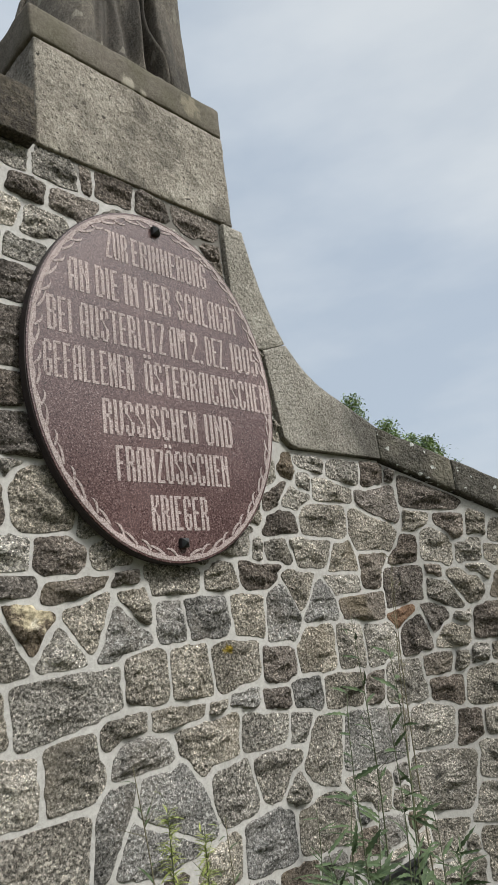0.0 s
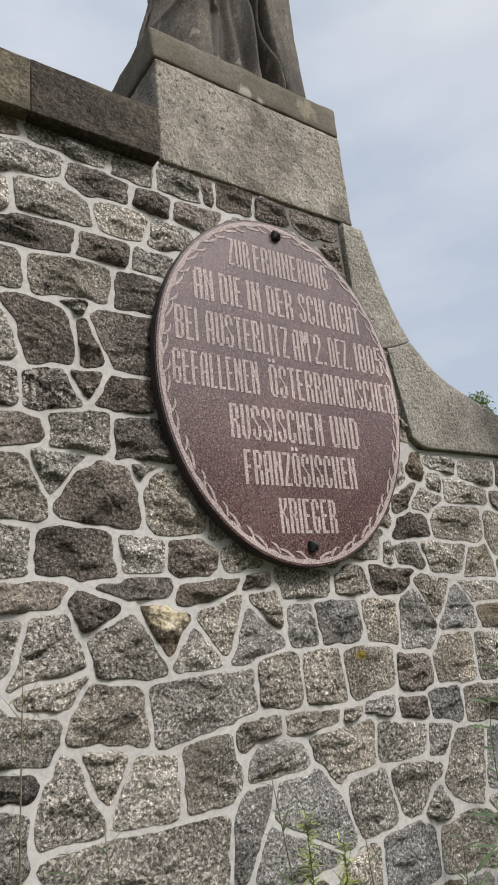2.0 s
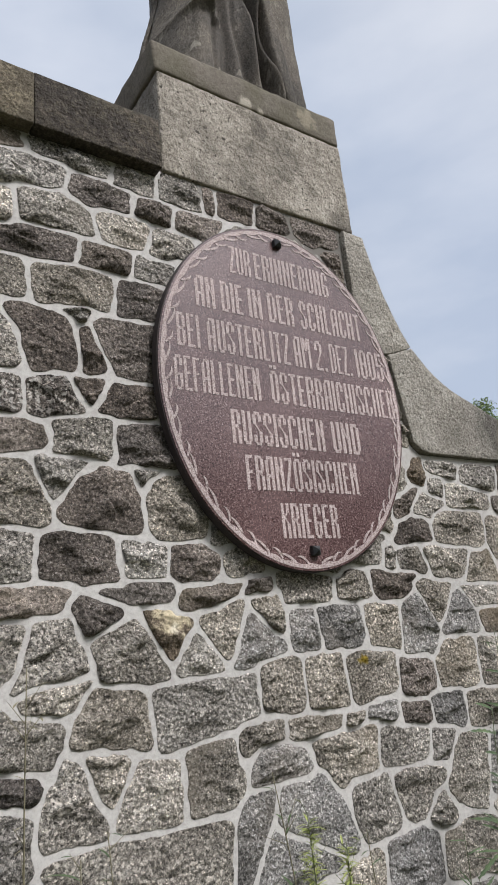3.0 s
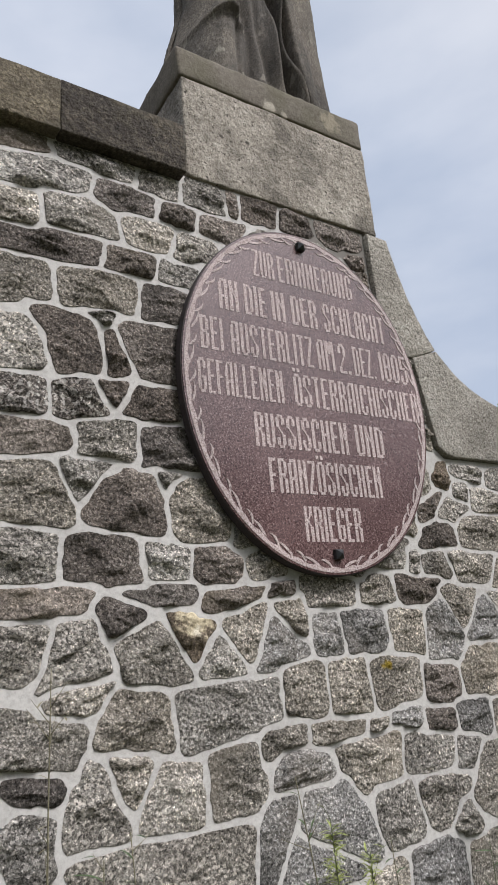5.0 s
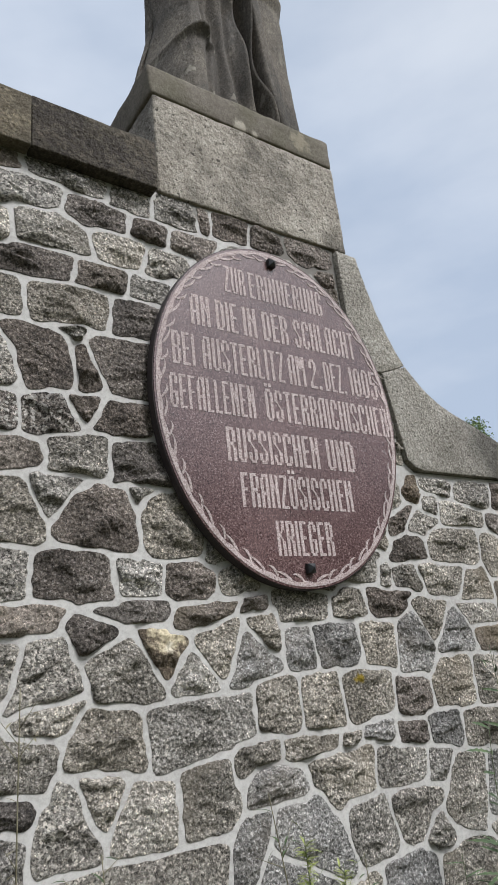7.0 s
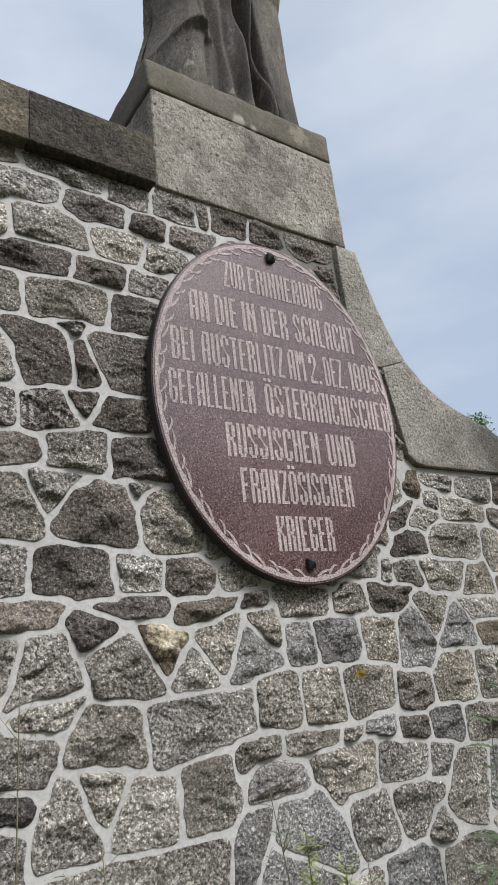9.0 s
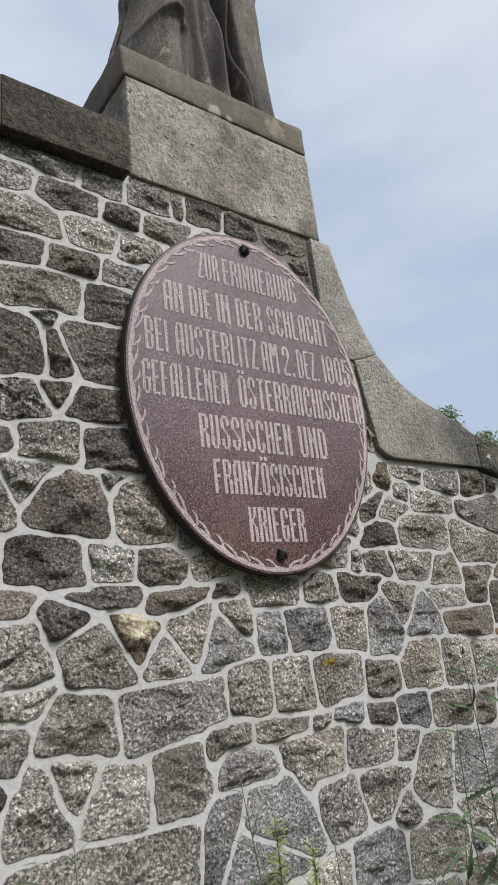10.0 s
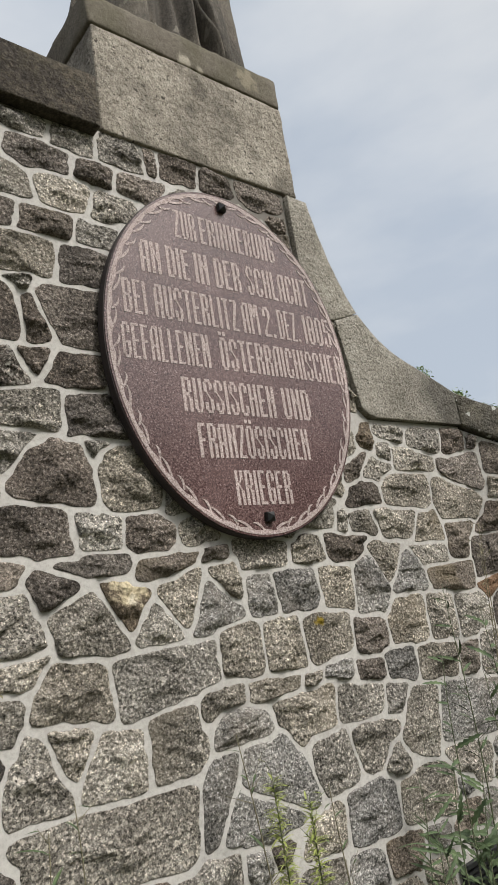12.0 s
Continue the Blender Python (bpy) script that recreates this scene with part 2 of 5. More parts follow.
STONE = {
    "": mineral("rubble_grey", (0.0342, 0.0304, 0.025), (0.25, 0.224, 0.187), (0.659, 0.6, 0.52), speck=(0.62, 0.57, 0.51), stain=(0.22, 0.188, 0.145), stain_at=0.62, patches=(((3.21, 1.94, 1.955), 0.022, (0.78, 0.77, 0.74)), ((1.873, 1.97, 1.522), 0.035, (0.30, 0.22, 0.05)),), tone=(0.85, 1.42), bump=1.0, pits=0.5, hues=0.22, coarse=1.8, spread=0.13, clasts=1.0),
    "d": mineral("rubble_dark", (0.0221, 0.0179, 0.0152), (0.123, 0.102, 0.0858), (0.356, 0.307, 0.264), speck=(0.45, 0.41, 0.37), speck_at=0.64, tone=(0.88, 1.38), bump=1.0, pits=0.6, hues=0.22, coarse=1.8, spread=0.13, clasts=0.85),
    "l": mineral("rubble_pale", (0.0629, 0.0547, 0.0474), (0.344, 0.314, 0.274), (0.653, 0.614, 0.551), speck=(0.72, 0.66, 0.58), speck_at=0.56, speck_scale=75, tone=(0.8, 1.02), bump=0.95, pits=0.6, hues=0.22, coarse=1.8, spread=0.13, clasts=1.2),
    "b": mineral("rubble_brown", (0.0385, 0.0305, 0.0229), (0.18, 0.152, 0.127), (0.372, 0.322, 0.276), stain=(0.19, 0.153, 0.106), stain_at=0.55, tone=(0.9, 1.2), bump=0.9, hues=0.22, coarse=1.8, spread=0.13, clasts=0.85),
    "s": mineral("rubble_speckled", (0.022, 0.0187, 0.0165), (0.165, 0.143, 0.123), (0.682, 0.616, 0.55), speck=(0.72, 0.68, 0.62), speck_at=0.54, speck_scale=60, tone=(0.9, 1.1), bump=1.0, pits=0.8, hues=0.1, coarse=1.8, spread=0.12, clasts=1.2),
    "o": mineral("rubble_rust", (0.044, 0.029, 0.018), (0.165, 0.097, 0.06), (0.276, 0.188, 0.127), tone=(0.9, 1.1), bump=0.7, hues=0.22, coarse=1.8, spread=0.13, clasts=0.4),
    "y": mineral("rubble_ochre", (0.027, 0.022, 0.016), (0.143, 0.113, 0.085), (0.318, 0.263, 0.196), patches=(((1.093, 1.97, 1.745), 0.075, (0.6, 0.52, 0.37)), ((1.10, 1.97, 1.70), 0.028, (0.68, 0.62, 0.5)),), tone=(0.95, 1.1), bump=0.9, pits=0.5, hues=0.22, coarse=1.8, spread=0.13, clasts=0.7),
    "c": mineral("rubble_bluish", (0.0432, 0.042, 0.0385), (0.231, 0.218, 0.203), (0.477, 0.452, 0.417), speck=(0.56, 0.55, 0.53), stain=(0.18, 0.155, 0.13), tone=(0.88, 1.38), bump=0.9, hues=0.22, coarse=1.8, spread=0.13, clasts=0.9),
}
# two patches tint the mortar darker below the pedestal
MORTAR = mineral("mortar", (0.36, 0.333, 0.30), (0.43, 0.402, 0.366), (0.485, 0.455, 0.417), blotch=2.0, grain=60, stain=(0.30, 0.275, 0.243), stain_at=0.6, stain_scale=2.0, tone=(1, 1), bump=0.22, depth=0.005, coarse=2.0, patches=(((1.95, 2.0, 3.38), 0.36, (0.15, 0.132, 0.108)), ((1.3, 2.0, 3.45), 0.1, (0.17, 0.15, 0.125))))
CAST_STONE = mineral("weathered_cast_stone", (0.118, 0.101, 0.0802), (0.286, 0.253, 0.208), (0.507, 0.46, 0.389), blotch=2.4, grain=70, coarse=2.0, speck=(0.075, 0.064, 0.052), speck_at=0.635, speck_scale=55, stain=(0.10, 0.087, 0.07), stain_at=0.53, stain_scale=3.2, tone=(0.9, 0.96), bump=0.75, pits=1.0, spread=0.14, hues=0.03, clasts=0.06)
CAP_STONE = mineral("mossy_cap_stone", (0.0658, 0.057, 0.0433), (0.133, 0.114, 0.0912), (0.221, 0.192, 0.16), blotch=3.5, grain=60, coarse=0.8, patches=(((-0.065, -0.417, 0.515), 0.042, (0.36, 0.325, 0.265)), ((0.30, -0.417, 0.585), 0.06, (0.22, 0.19, 0.14)), ((0.02, -0.417, 0.506), 0.026, (0.36, 0.325, 0.265))), stain=(0.10, 0.09, 0.06), stain_at=0.52, stain_scale=2.2, tone=(0.95, 1.05), bump=0.4, spread=0.2, hues=0.03)
# the flank gets darker towards its right end
FLANK_STONE = mineral("flank_stone", (0.151, 0.136, 0.112), (0.308, 0.281, 0.238), (0.464, 0.43, 0.373), blotch=3.0, grain=80, coarse=1.5, stain=(0.19, 0.172, 0.142), stain_at=0.58, speck=(0.06, 0.052, 0.045), speck_at=0.66, speck_scale=38, tone=(0.97, 1.03), bump=0.9, pits=1.2, spread=0.12, hues=0.03, clasts=0.12, darkened=((3.16, 1.97, 2.5), 0.34, 0.42))
COPING_DARK = mineral("blackened_coping", (0.016, 0.013, 0.010), (0.045, 0.037, 0.029), (0.115, 0.096, 0.073), blotch=3.0, grain=55, stain=(0.10, 0.085, 0.058), stain_at=0.6, tone=(0.95, 1.1), bump=0.8, pits=0.5, spread=0.13, hues=0.03, clasts=0.4)
COPING_PALE = mineral("brown_coping", (0.055, 0.044, 0.029), (0.175, 0.145, 0.10), (0.34, 0.285, 0.195), blotch=3.0, grain=75, stain=(0.06, 0.05, 0.036), stain_at=0.56, tone=(0.95, 1.1), bump=0.8, pits=0.5, spread=0.13, hues=0.03, clasts=0.4)
COPING_LICHEN = mineral("lichened_coping", (0.03, 0.027, 0.022), (0.085, 0.077, 0.064), (0.18, 0.165, 0.138), blotch=3.0, grain=75, stain=(0.19, 0.17, 0.13), stain_at=0.58, spots=(0.5, 0.5, 0.47), spot_edge=0.47, spot_scale=17.0, tone=(0.9, 1.1), bump=0.7, pits=0.4, spread=0.13, hues=0.03, clasts=0.4)
# low on the cloak's right, shade and stain are put into the colour
STATUE_STONE = mineral("weathered_statue_stone", (0.024, 0.0195, 0.0158), (0.094, 0.079, 0.061), (0.235, 0.202, 0.158), blotch=1.6, grain=70, coarse=1.2, stain=(0.05, 0.044, 0.038), stain_at=0.54, stain_scale=1.8, darkened=((2.3, 2.2, 4.1), 0.5, 0.34), speck=(0.20, 0.18, 0.145), speck_at=0.63, speck_scale=13, tone=(1, 1), rough=0.85, bump=0.5, stretch=(1.3, 1.3, 0.7), spread=0.17, hues=0.03)


def granite(name, stops, rough, scale=260.0, bump=0.0):
    """Red granite: crystals of three tones; polished or bush-hammered by its roughness and relief."""
    m = bpy.data.materials.new(name)
    m.use_nodes = True
    n, l = m.node_tree.nodes, m.node_tree.links
    bsdf = n["Principled BSDF"]
    tc = n.new("ShaderNodeTexCoord")
    v = tc.outputs["Object"]
    grain = tex(n, l, v, "ShaderNodeTexNoise", scale, 3.0, 0.65)
    coarse = tex(n, l, v, "ShaderNodeTexNoise", scale * 0.55, 2.0, 0.5)
    wide = tex(n, l, v, "ShaderNodeTexNoise", 3.0, 4.0, 0.55)
    s = n.new("ShaderNodeMath")
    s.operation = "MULTIPLY_ADD"
    s.inputs[1].default_value = 0.35
    l.new(coarse.outputs["Fac"], s.inputs[0])
    t = n.new("ShaderNodeMath")
    t.operation = "MULTIPLY"
    t.inputs[1].default_value = 0.65
    l.new(grain.outputs["Fac"], t.inputs[0])
    l.new(t.outputs["Value"], s.inputs[2])
    r = ramp(n, stops)
    l.new(s.outputs["Value"], r.inputs["Fac"])
    h = n.new("ShaderNodeHueSaturation")
    k = n.new("ShaderNodeMapRange")
    k.inputs["From Min"].default_value, k.inputs["From Max"].default_value = 0.3, 0.7
    k.inputs["To Min"].default_value, k.inputs["To Max"].default_value = 0.82, 1.18
    l.new(wide.outputs["Fac"], k.inputs["Value"])
    l.new(k.outputs["Result"], h.inputs["Value"])
    l.new(r.outputs["Color"], h.inputs["Color"])
    l.new(h.outputs["Color"], bsdf.inputs["Base Color"])
    q = n.new("ShaderNodeMapRange")
    q.inputs["To Min"].default_value, q.inputs["To Max"].default_value = rough - 0.08, rough + 0.1
    l.new(wide.outputs["Fac"], q.inputs["Value"])
    l.new(q.outputs["Result"], bsdf.inputs["Roughness"])
    bsdf.inputs["Specular IOR Level"].default_value = 0.6
    if bump:
        b = n.new("ShaderNodeBump")
        b.inputs["Strength"].default_value, b.inputs["Distance"].default_value = bump, 0.003
        l.new(grain.outputs["Fac"], b.inputs["Height"])
        l.new(b.outputs["Normal"], bsdf.inputs["Normal"])
    return m


POLISHED = granite("polished_red_granite", ((0.38, (0.018, 0.008, 0.008)), (0.47, (0.074, 0.038, 0.036)), (0.56, (0.134, 0.082, 0.078)), (0.66, (0.35, 0.262, 0.252))), 0.25, 230.0)
HAMMERED = granite("hammered_red_granite", ((0.36, (0.09, 0.053, 0.048)), (0.48, (0.315, 0.248, 0.233)), (0.62, (0.53, 0.45, 0.43))), 0.85, 230.0, 0.6)
# same granite for the slab's side, its shade put into the colour
SLAB_EDGE = granite("shaded_granite_edge", ((0.36, (0.012, 0.008, 0.008)), (0.55, (0.03, 0.019, 0.018)), (0.7, (0.06, 0.042, 0.04))), 0.85)


def plain(name, colour, other, rough=0.6, metal=0.0, scale=30.0, bump=0.15, through_light=0.0):
    m = bpy.data.materials.new(name)
    m.use_nodes = True
    n, l = m.node_tree.nodes, m.node_tree.links
    bsdf = n["Principled BSDF"]
    tc = n.new("ShaderNodeTexCoord")
    t = tex(n, l, tc.outputs["Object"], "ShaderNodeTexNoise", scale, 5.0, 0.6)
    r = ramp(n, ((0.35, colour), (0.65, other)))
    l.new(t.outputs["Fac"], r.inputs["Fac"])
    l.new(r.outputs["Color"], bsdf.inputs["Base Color"])
    bsdf.inputs["Roughness"].default_value, bsdf.inputs["Metallic"].default_value = rough, metal
    b = n.new("ShaderNodeBump")
    b.inputs["Strength"].default_value, b.inputs["Distance"].default_value = bump, 0.004
    l.new(t.outputs["Fac"], b.inputs["Height"])
    l.new(b.outputs["Normal"], bsdf.inputs["Normal"])
    if through_light:
        bsdf.inputs["Subsurface Weight"].default_value = through_light
        bsdf.inputs["Subsurface Scale"].default_value = 0.004
    return m


BLACK_IRON = plain("black_iron", (0.012, 0.013, 0.014), (0.035, 0.036, 0.036), rough=0.45, metal=0.4, scale=90)
LEAF_DARK = plain("weed_leaf", (0.032, 0.056, 0.022), (0.08, 0.115, 0.046), rough=0.75, scale=25)
LEAF_FRESH = plain("tree_leaf", (0.11, 0.165, 0.045), (0.25, 0.33, 0.11), rough=0.5, scale=18)
LEAF_YELLOW = plain("feathery_green", (0.19, 0.23, 0.05), (0.31, 0.34, 0.10), rough=0.6, scale=30)
STEM_DRY = plain("dry_stem", (0.10, 0.085, 0.05), (0.20, 0.18, 0.11), rough=0.8, scale=40)
STEM_GREEN = plain("green_stem", (0.06, 0.075, 0.035), (0.12, 0.13, 0.07), rough=0.7, scale=40)
SOIL = plain("grassy_soil", (0.05, 0.05, 0.025), (0.10, 0.105, 0.05), rough=0.95, scale=3.0, bump=0.6)
WOODS = plain("woodland", (0.02, 0.032, 0.012), (0.06, 0.085, 0.03), rough=0.8, scale=1.2, bump=0.4)
GRASS = plain("grass_blade", (0.055, 0.085, 0.025), (0.13, 0.15, 0.05), rough=0.6, scale=2.0)


# ---- mesh helpers ----
def shape(name, bm, material, smooth=False):
    bmesh.ops.recalc_face_normals(bm, faces=bm.faces)
    me = bpy.data.meshes.new(name)
    bm.to_mesh(me)
    bm.free()
    me.materials.append(material)
    if smooth:
        me.polygons.foreach_set("use_smooth", [True] * len(me.polygons))
    return me


def part(name, bm, material, parent, label="", smooth=False):
    ob = new(name, shape(name, bm, material, smooth))
    ob.parent = parent
    return tagged(ob, label)


def prism(outline, y0, y1, bevel=0.0, segments=2):
    """A slab whose outline (x, z) is cut through from y0 to y1."""
    bm = bmesh.new()
    face = bm.faces.new([bm.verts.new((x, y0, z)) for x, z in outline])
    back = bmesh.ops.extrude_face_region(bm, geom=[face])
    for v in (g for g in back["geom"] if isinstance(g, bmesh.types.BMVert)):
        v.co.y = y1
    bmesh.ops.recalc_face_normals(bm, faces=bm.faces)
    if bevel:
        edges = [e for e in bm.edges if e.calc_face_angle(0) > 0.4]
        bmesh.ops.bevel(bm, geom=edges, offset=bevel, segments=segments, profile=0.5, affect="EDGES", clamp_overlap=True)
    return bm


def weather(bm, cuts=0.06, amount=0.004, scale=7.0, seed=0.0, where=None):
    """Split the long edges of a slab and wear its surface unevenly."""
    bmesh.ops.triangulate(bm, faces=[f for f in bm.faces if len(f.verts) > 4])
    for _ in range(6):
        long_edges = [e for e in bm.edges if e.calc_length() > cuts and (where is None or where(e))]
        if not long_edges:
            break
        bmesh.ops.subdivide_edges(bm, edges=long_edges, cuts=1, use_grid_fill=True)
        bmesh.ops.triangulate(bm, faces=[f for f in bm.faces if len(f.verts) > 4])
    bm.normal_update()
    for v in bm.verts:
        p = v.co * scale + Vector((seed, seed * 2, 0))
        k = noise.noise(p) + 0.6 * noise.noise(p * 3.1)
        v.co += v.normal * amount * k
    return bm


def tube(bm, points, radii, sides=6):
    """A tapered tube along points."""
    rings = []
    for i, p in enumerate(points):
        a, b = points[max(i - 1, 0)], points[min(i + 1, len(points) - 1)]
        d = (Vector(b) - Vector(a)).normalized()
        s = d.cross(Vector((0.3, 1, 0.1))).normalized()
        t = d.cross(s)
        rings.append([bm.verts.new(Vector(p) + radii[i] * (math.cos(2 * math.pi * k / sides) * s + math.sin(2 * math.pi * k / sides) * t)) for k in range(sides)])
    for r, q in zip(rings, rings[1:]):
        for k in range(sides):
            bm.faces.new((r[k], r[(k + 1) % sides], q[(k + 1) % sides], q[k]))
    bm.faces.new(rings[-1])
    bm.faces.new(rings[0][::-1])


def leaf(bm, base, along, up, length, width, droop=0.3, steps=4, jag=0.0):
    """A lance-shaped blade, folded along its midrib and drooping to its tip; jag cuts teeth into its sides."""
    along, up = Vector(along).normalized(), Vector(up).normalized()
    side = along.cross(up).normalized()
    up = side.cross(along)
    rows = []
    for i in range(steps + 1):
        t = i / steps
        w = width * (math.sin(math.pi * min(1, t * 0.9 + 0.1)) ** 0.8) * 0.5 + 0.0004
        w *= 1 - jag * (i % 2)
        lag = along * (-0.06 * length * jag if i % 2 == 0 and 0 < i < steps else 0.0)
        mid = Vector(base) + along * length * t - up * droop * length * t * t
        rows.append((bm.verts.new(mid + side * w + up * w * 0.35 + lag), bm.verts.new(mid), bm.verts.new(mid - side * w + up * w * 0.35 + lag)))
    for (a, b, c), (d, e, f) in zip(rows, rows[1:]):
        bm.faces.new((a, b, e, d))
        bm.faces.new((b, c, f, e))


# ---- ground ----
def make_ground():
    bm = bmesh.new()
    rng = random.Random(3)
    rings = []
    for r in (0.0, 1.0, 2.0, 3.5, 5.5, 9, 16, 30, 70, 180, 500, 1500):
        ring = []
        for k in range(48 if r else 1):
            a = 2 * math.pi * k / 48
            x, y = 1.5 + r * math.cos(a), r * math.sin(a)
            ring.append(bm.verts.new((x, y, 0.05 * noise.noise(Vector((x * 0.5, y * 0.5, 1))) + (0.02 * r * noise.noise(Vector((x * 0.02, y * 0.02, 4))) if r > 9 else 0))))
        rings.append(ring)
    for k in range(48):
        bm.faces.new((rings[0][0], rings[1][k], rings[1][(k + 1) % 48]))
    for p, q in zip(rings[1:], rings[2:]):
        for k in range(48):
            bm.faces.new((p[k], q[k], q[(k + 1) % 48], p[(k + 1) % 48]))
    ground = new("ground", shape("ground", bm, SOIL, True))
    tagged(ground, "rough grassy soil at the foot of the wall", "ground", kind="structure")
    bm = bmesh.new()
    for _ in range(2600):
        x, y = rng.uniform(-1.5, 4.6), rng.uniform(0.9, 2.0)
        if y > 2.0 - max(0, (x - 3.1)) * 0.577 - 0.05:
            continue
        leaf(bm, (x, y, -0.04), (rng.gauss(0, 0.25), rng.gauss(0, 0.25), 1), (rng.gauss(0, 1), rng.gauss(0, 1), 0.1), rng.uniform(0.1, 0.3), 0.008, rng.uniform(0.1, 0.5), 3)
    grass = new("grass", shape("grass", bm, GRASS))
    tagged(grass, "tufts of rough green grass along the wall foot", "grass", kind="stuff")


make_ground()


def make_woods():
    """The edge of a wood across the field, out of view, whose dark outline the polished slab mirrors."""
    bm = bmesh.new()
    rng = random.Random(17)
    for k in range(90):
        x, y = -48 + 1.15 * k + rng.uniform(-0.5, 0.5), -31 + rng.uniform(-4, 2)
        high, wide = rng.uniform(9.5, 13.5), rng.uniform(2.0, 3.2)
        tube(bm, [Vector((x, y, -0.5)), Vector((x, y, high * 0.35))], [0.28, 0.18], 7)
        for _ in range(14):
            r = rng.uniform(0.8, 1.7)
            a, t = rng.uniform(0, 2 * math.pi), rng.uniform(0.12, 1.0)
            at = Vector((x + wide * math.cos(a) * math.sin(math.pi * t * 0.85 + 0.3) * 0.8, y + wide * math.sin(a) * 0.7, high * t))
            for v in bmesh.ops.create_icosphere(bm, subdivisions=1, radius=1.0)["verts"]:
                v.co = at + v.co * r * rng.uniform(0.75, 1.2)
    tagged(new("woods", shape("woods", bm, WOODS)), "dark green edge of a wood across the field", "woods", kind="stuff")


make_woods()


# ---- the rubble walls ----
class Rubble:
    """Irregular stones laid in a mortar face. Each is a four-sided block: its middle (along, up), width, height, tone,
    tilt in degrees, upward flare, sideways lean, and wedge (how much taller its far end is)."""

    def __init__(self, place, inside):
        self.place, self.inside, self.stones = place, inside, []

    def course(self, *stones):
        self.stones += stones

    def fill(self, u0, u1, z0, z1, seed, size=1.0, clear=0.05):
        """Close the rest of the face with stones of the same make."""
        rng = random.Random(seed)
        z, tones = z0, ["", "", "", "d", "", "b", "c", ""]
        while z < z1:
            h = rng.uniform(0.13, 0.19) * size
            u = u0 + rng.uniform(0, 0.1)
            while u < u1:
                w = rng.uniform(0.15, 0.28) * size
                cu, cz = u + w / 2, z + h / 2 + rng.uniform(-0.025, 0.025)
                at = np.array([cu]), np.array([cz])
                near = [s for s in self.stones if abs(s[0] - cu) < 0.6 and abs(s[1] - cz) < 0.5]
                if self.inside(cu, cz) and all(self.depth_in(*at, s)[0] > clear for s in near):
                    self.stones.append((cu, cz, w * 0.93, h * rng.uniform(0.8, 0.95), rng.choice(tones), rng.uniform(-9, 9), rng.uniform(-0.2, 0.2), rng.uniform(-0.2, 0.2), rng.uniform(-0.15, 0.15)))
                u += w
            z += h

    @staticmethod
    def depth_in(pu, pz, stone):
        """Distance from a stone's own block, negative inside it; its corners are rounded, two of them struck off."""
        cu, cz, w, h, _, tilt, flare, lean, wedge = stone
        c, s = math.cos(radians(tilt)), math.sin(radians(tilt))
        x, y = c * (pu - cu) + s * (pz - cz), c * (pz - cz) - s * (pu - cu)
        k, up, down = lean * h / 2, (1 + flare) * w / 2, (1 - flare) * w / 2
        left, right = (1 - wedge) * h / 2, (1 + wedge) * h / 2
        corners = ((-up + k, left), (up + k, right), (down - k, -right), (-down - k, -left))
        planes = []
        for (ax, ay), (bx, by) in zip(corners, corners[1:] + corners[:1]):
            n = math.hypot(bx - ax, by - ay) + 1e-9
            planes.append(((ay - by) / n, (bx - ax) / n, ((ay - by) * ax + (bx - ax) * ay) / n))
        turn = 7.0 * math.sin(cu * 91 + cz * 57)
        for q in (0, 1, 2):
            g = turn + q * 2.3
            nx, ny = math.cos(g), math.sin(g)
            planes.append((nx, ny, (0.93 + 0.05 * math.sin(turn * 3 + q)) * max(nx * ax + ny * ay for ax, ay in corners)))
        soft = 0.022 * min(w, h) + 0.001
        total = sum(np.exp(np.clip((nx * x + ny * y - d) / soft, -40, 40)) for nx, ny, d in planes)
        return soft * np.log(total)

    def outlines(self, sides=72, joint=0.019):
        for i, stone in enumerate(self.stones):
            cu, cz, w, h = stone[:4]
            near = [o for j, o in enumerate(self.stones) if j != i and abs(o[0] - cu) < (o[2] + w) * 0.8 + 0.08 and abs(o[1] - cz) < (o[3] + h) * 0.9 + 0.08]
            ang = np.arange(sides) * 2 * np.pi / sides
            d = np.stack([np.cos(ang) * w, np.sin(ang) * h], 1)
            d /= np.linalg.norm(d, axis=1)[:, None]
            r = np.linspace(0.006, 0.36, 178)
            pu, pz = cu + d[:, :1] * r, cz + d[:, 1:] * r
            own = self.depth_in(pu, pz, stone)
            out = own > 0.03
            for other in near:
                out |= self.depth_in(pu, pz, other) < own + joint
            for a in range(sides):
                for b in np.nonzero(~out[a])[0][::4]:
                    if not self.inside(pu[a, b], pz[a, b]):
                        out[a, b:] = True
                        break
            reach = r[np.where(out.any(1), out.argmax(1), 177)]
            wob = np.array([noise.noise(Vector((u * 17, z * 17, 3.0))) + 0.5 * noise.noise(Vector((u * 43, z * 43, 5.0))) for u, z in zip(cu + d[:, 0] * reach, cz + d[:, 1] * reach)])
            reach = 0.2 * np.roll(reach, 1) + 0.6 * reach + 0.2 * np.roll(reach, -1)
            reach = np.maximum(reach + np.minimum(wob * 0.009, 0.003), 0.008)
            yield i, cu + d[:, 0] * reach, cz + d[:, 1] * reach

    @staticmethod
    def relief(u, z, i, planes):
        """Split face: a few broken facets, ledges along the bed of the stone, pitted grain."""
        p = Vector((u * 9 + i, z * 9, i * 0.7))
        bent = 0.02 * noise.noise(p * 1.3)
        facet = min(high + gu * (u + bent) + gz * (z + bent) for high, gu, gz in planes)
        bed = Vector((u * 11 + i, z * 34 + 0.25 * u * 34 * math.sin(i), i * 0.3))
        ledge = noise.noise(bed * 0.6)
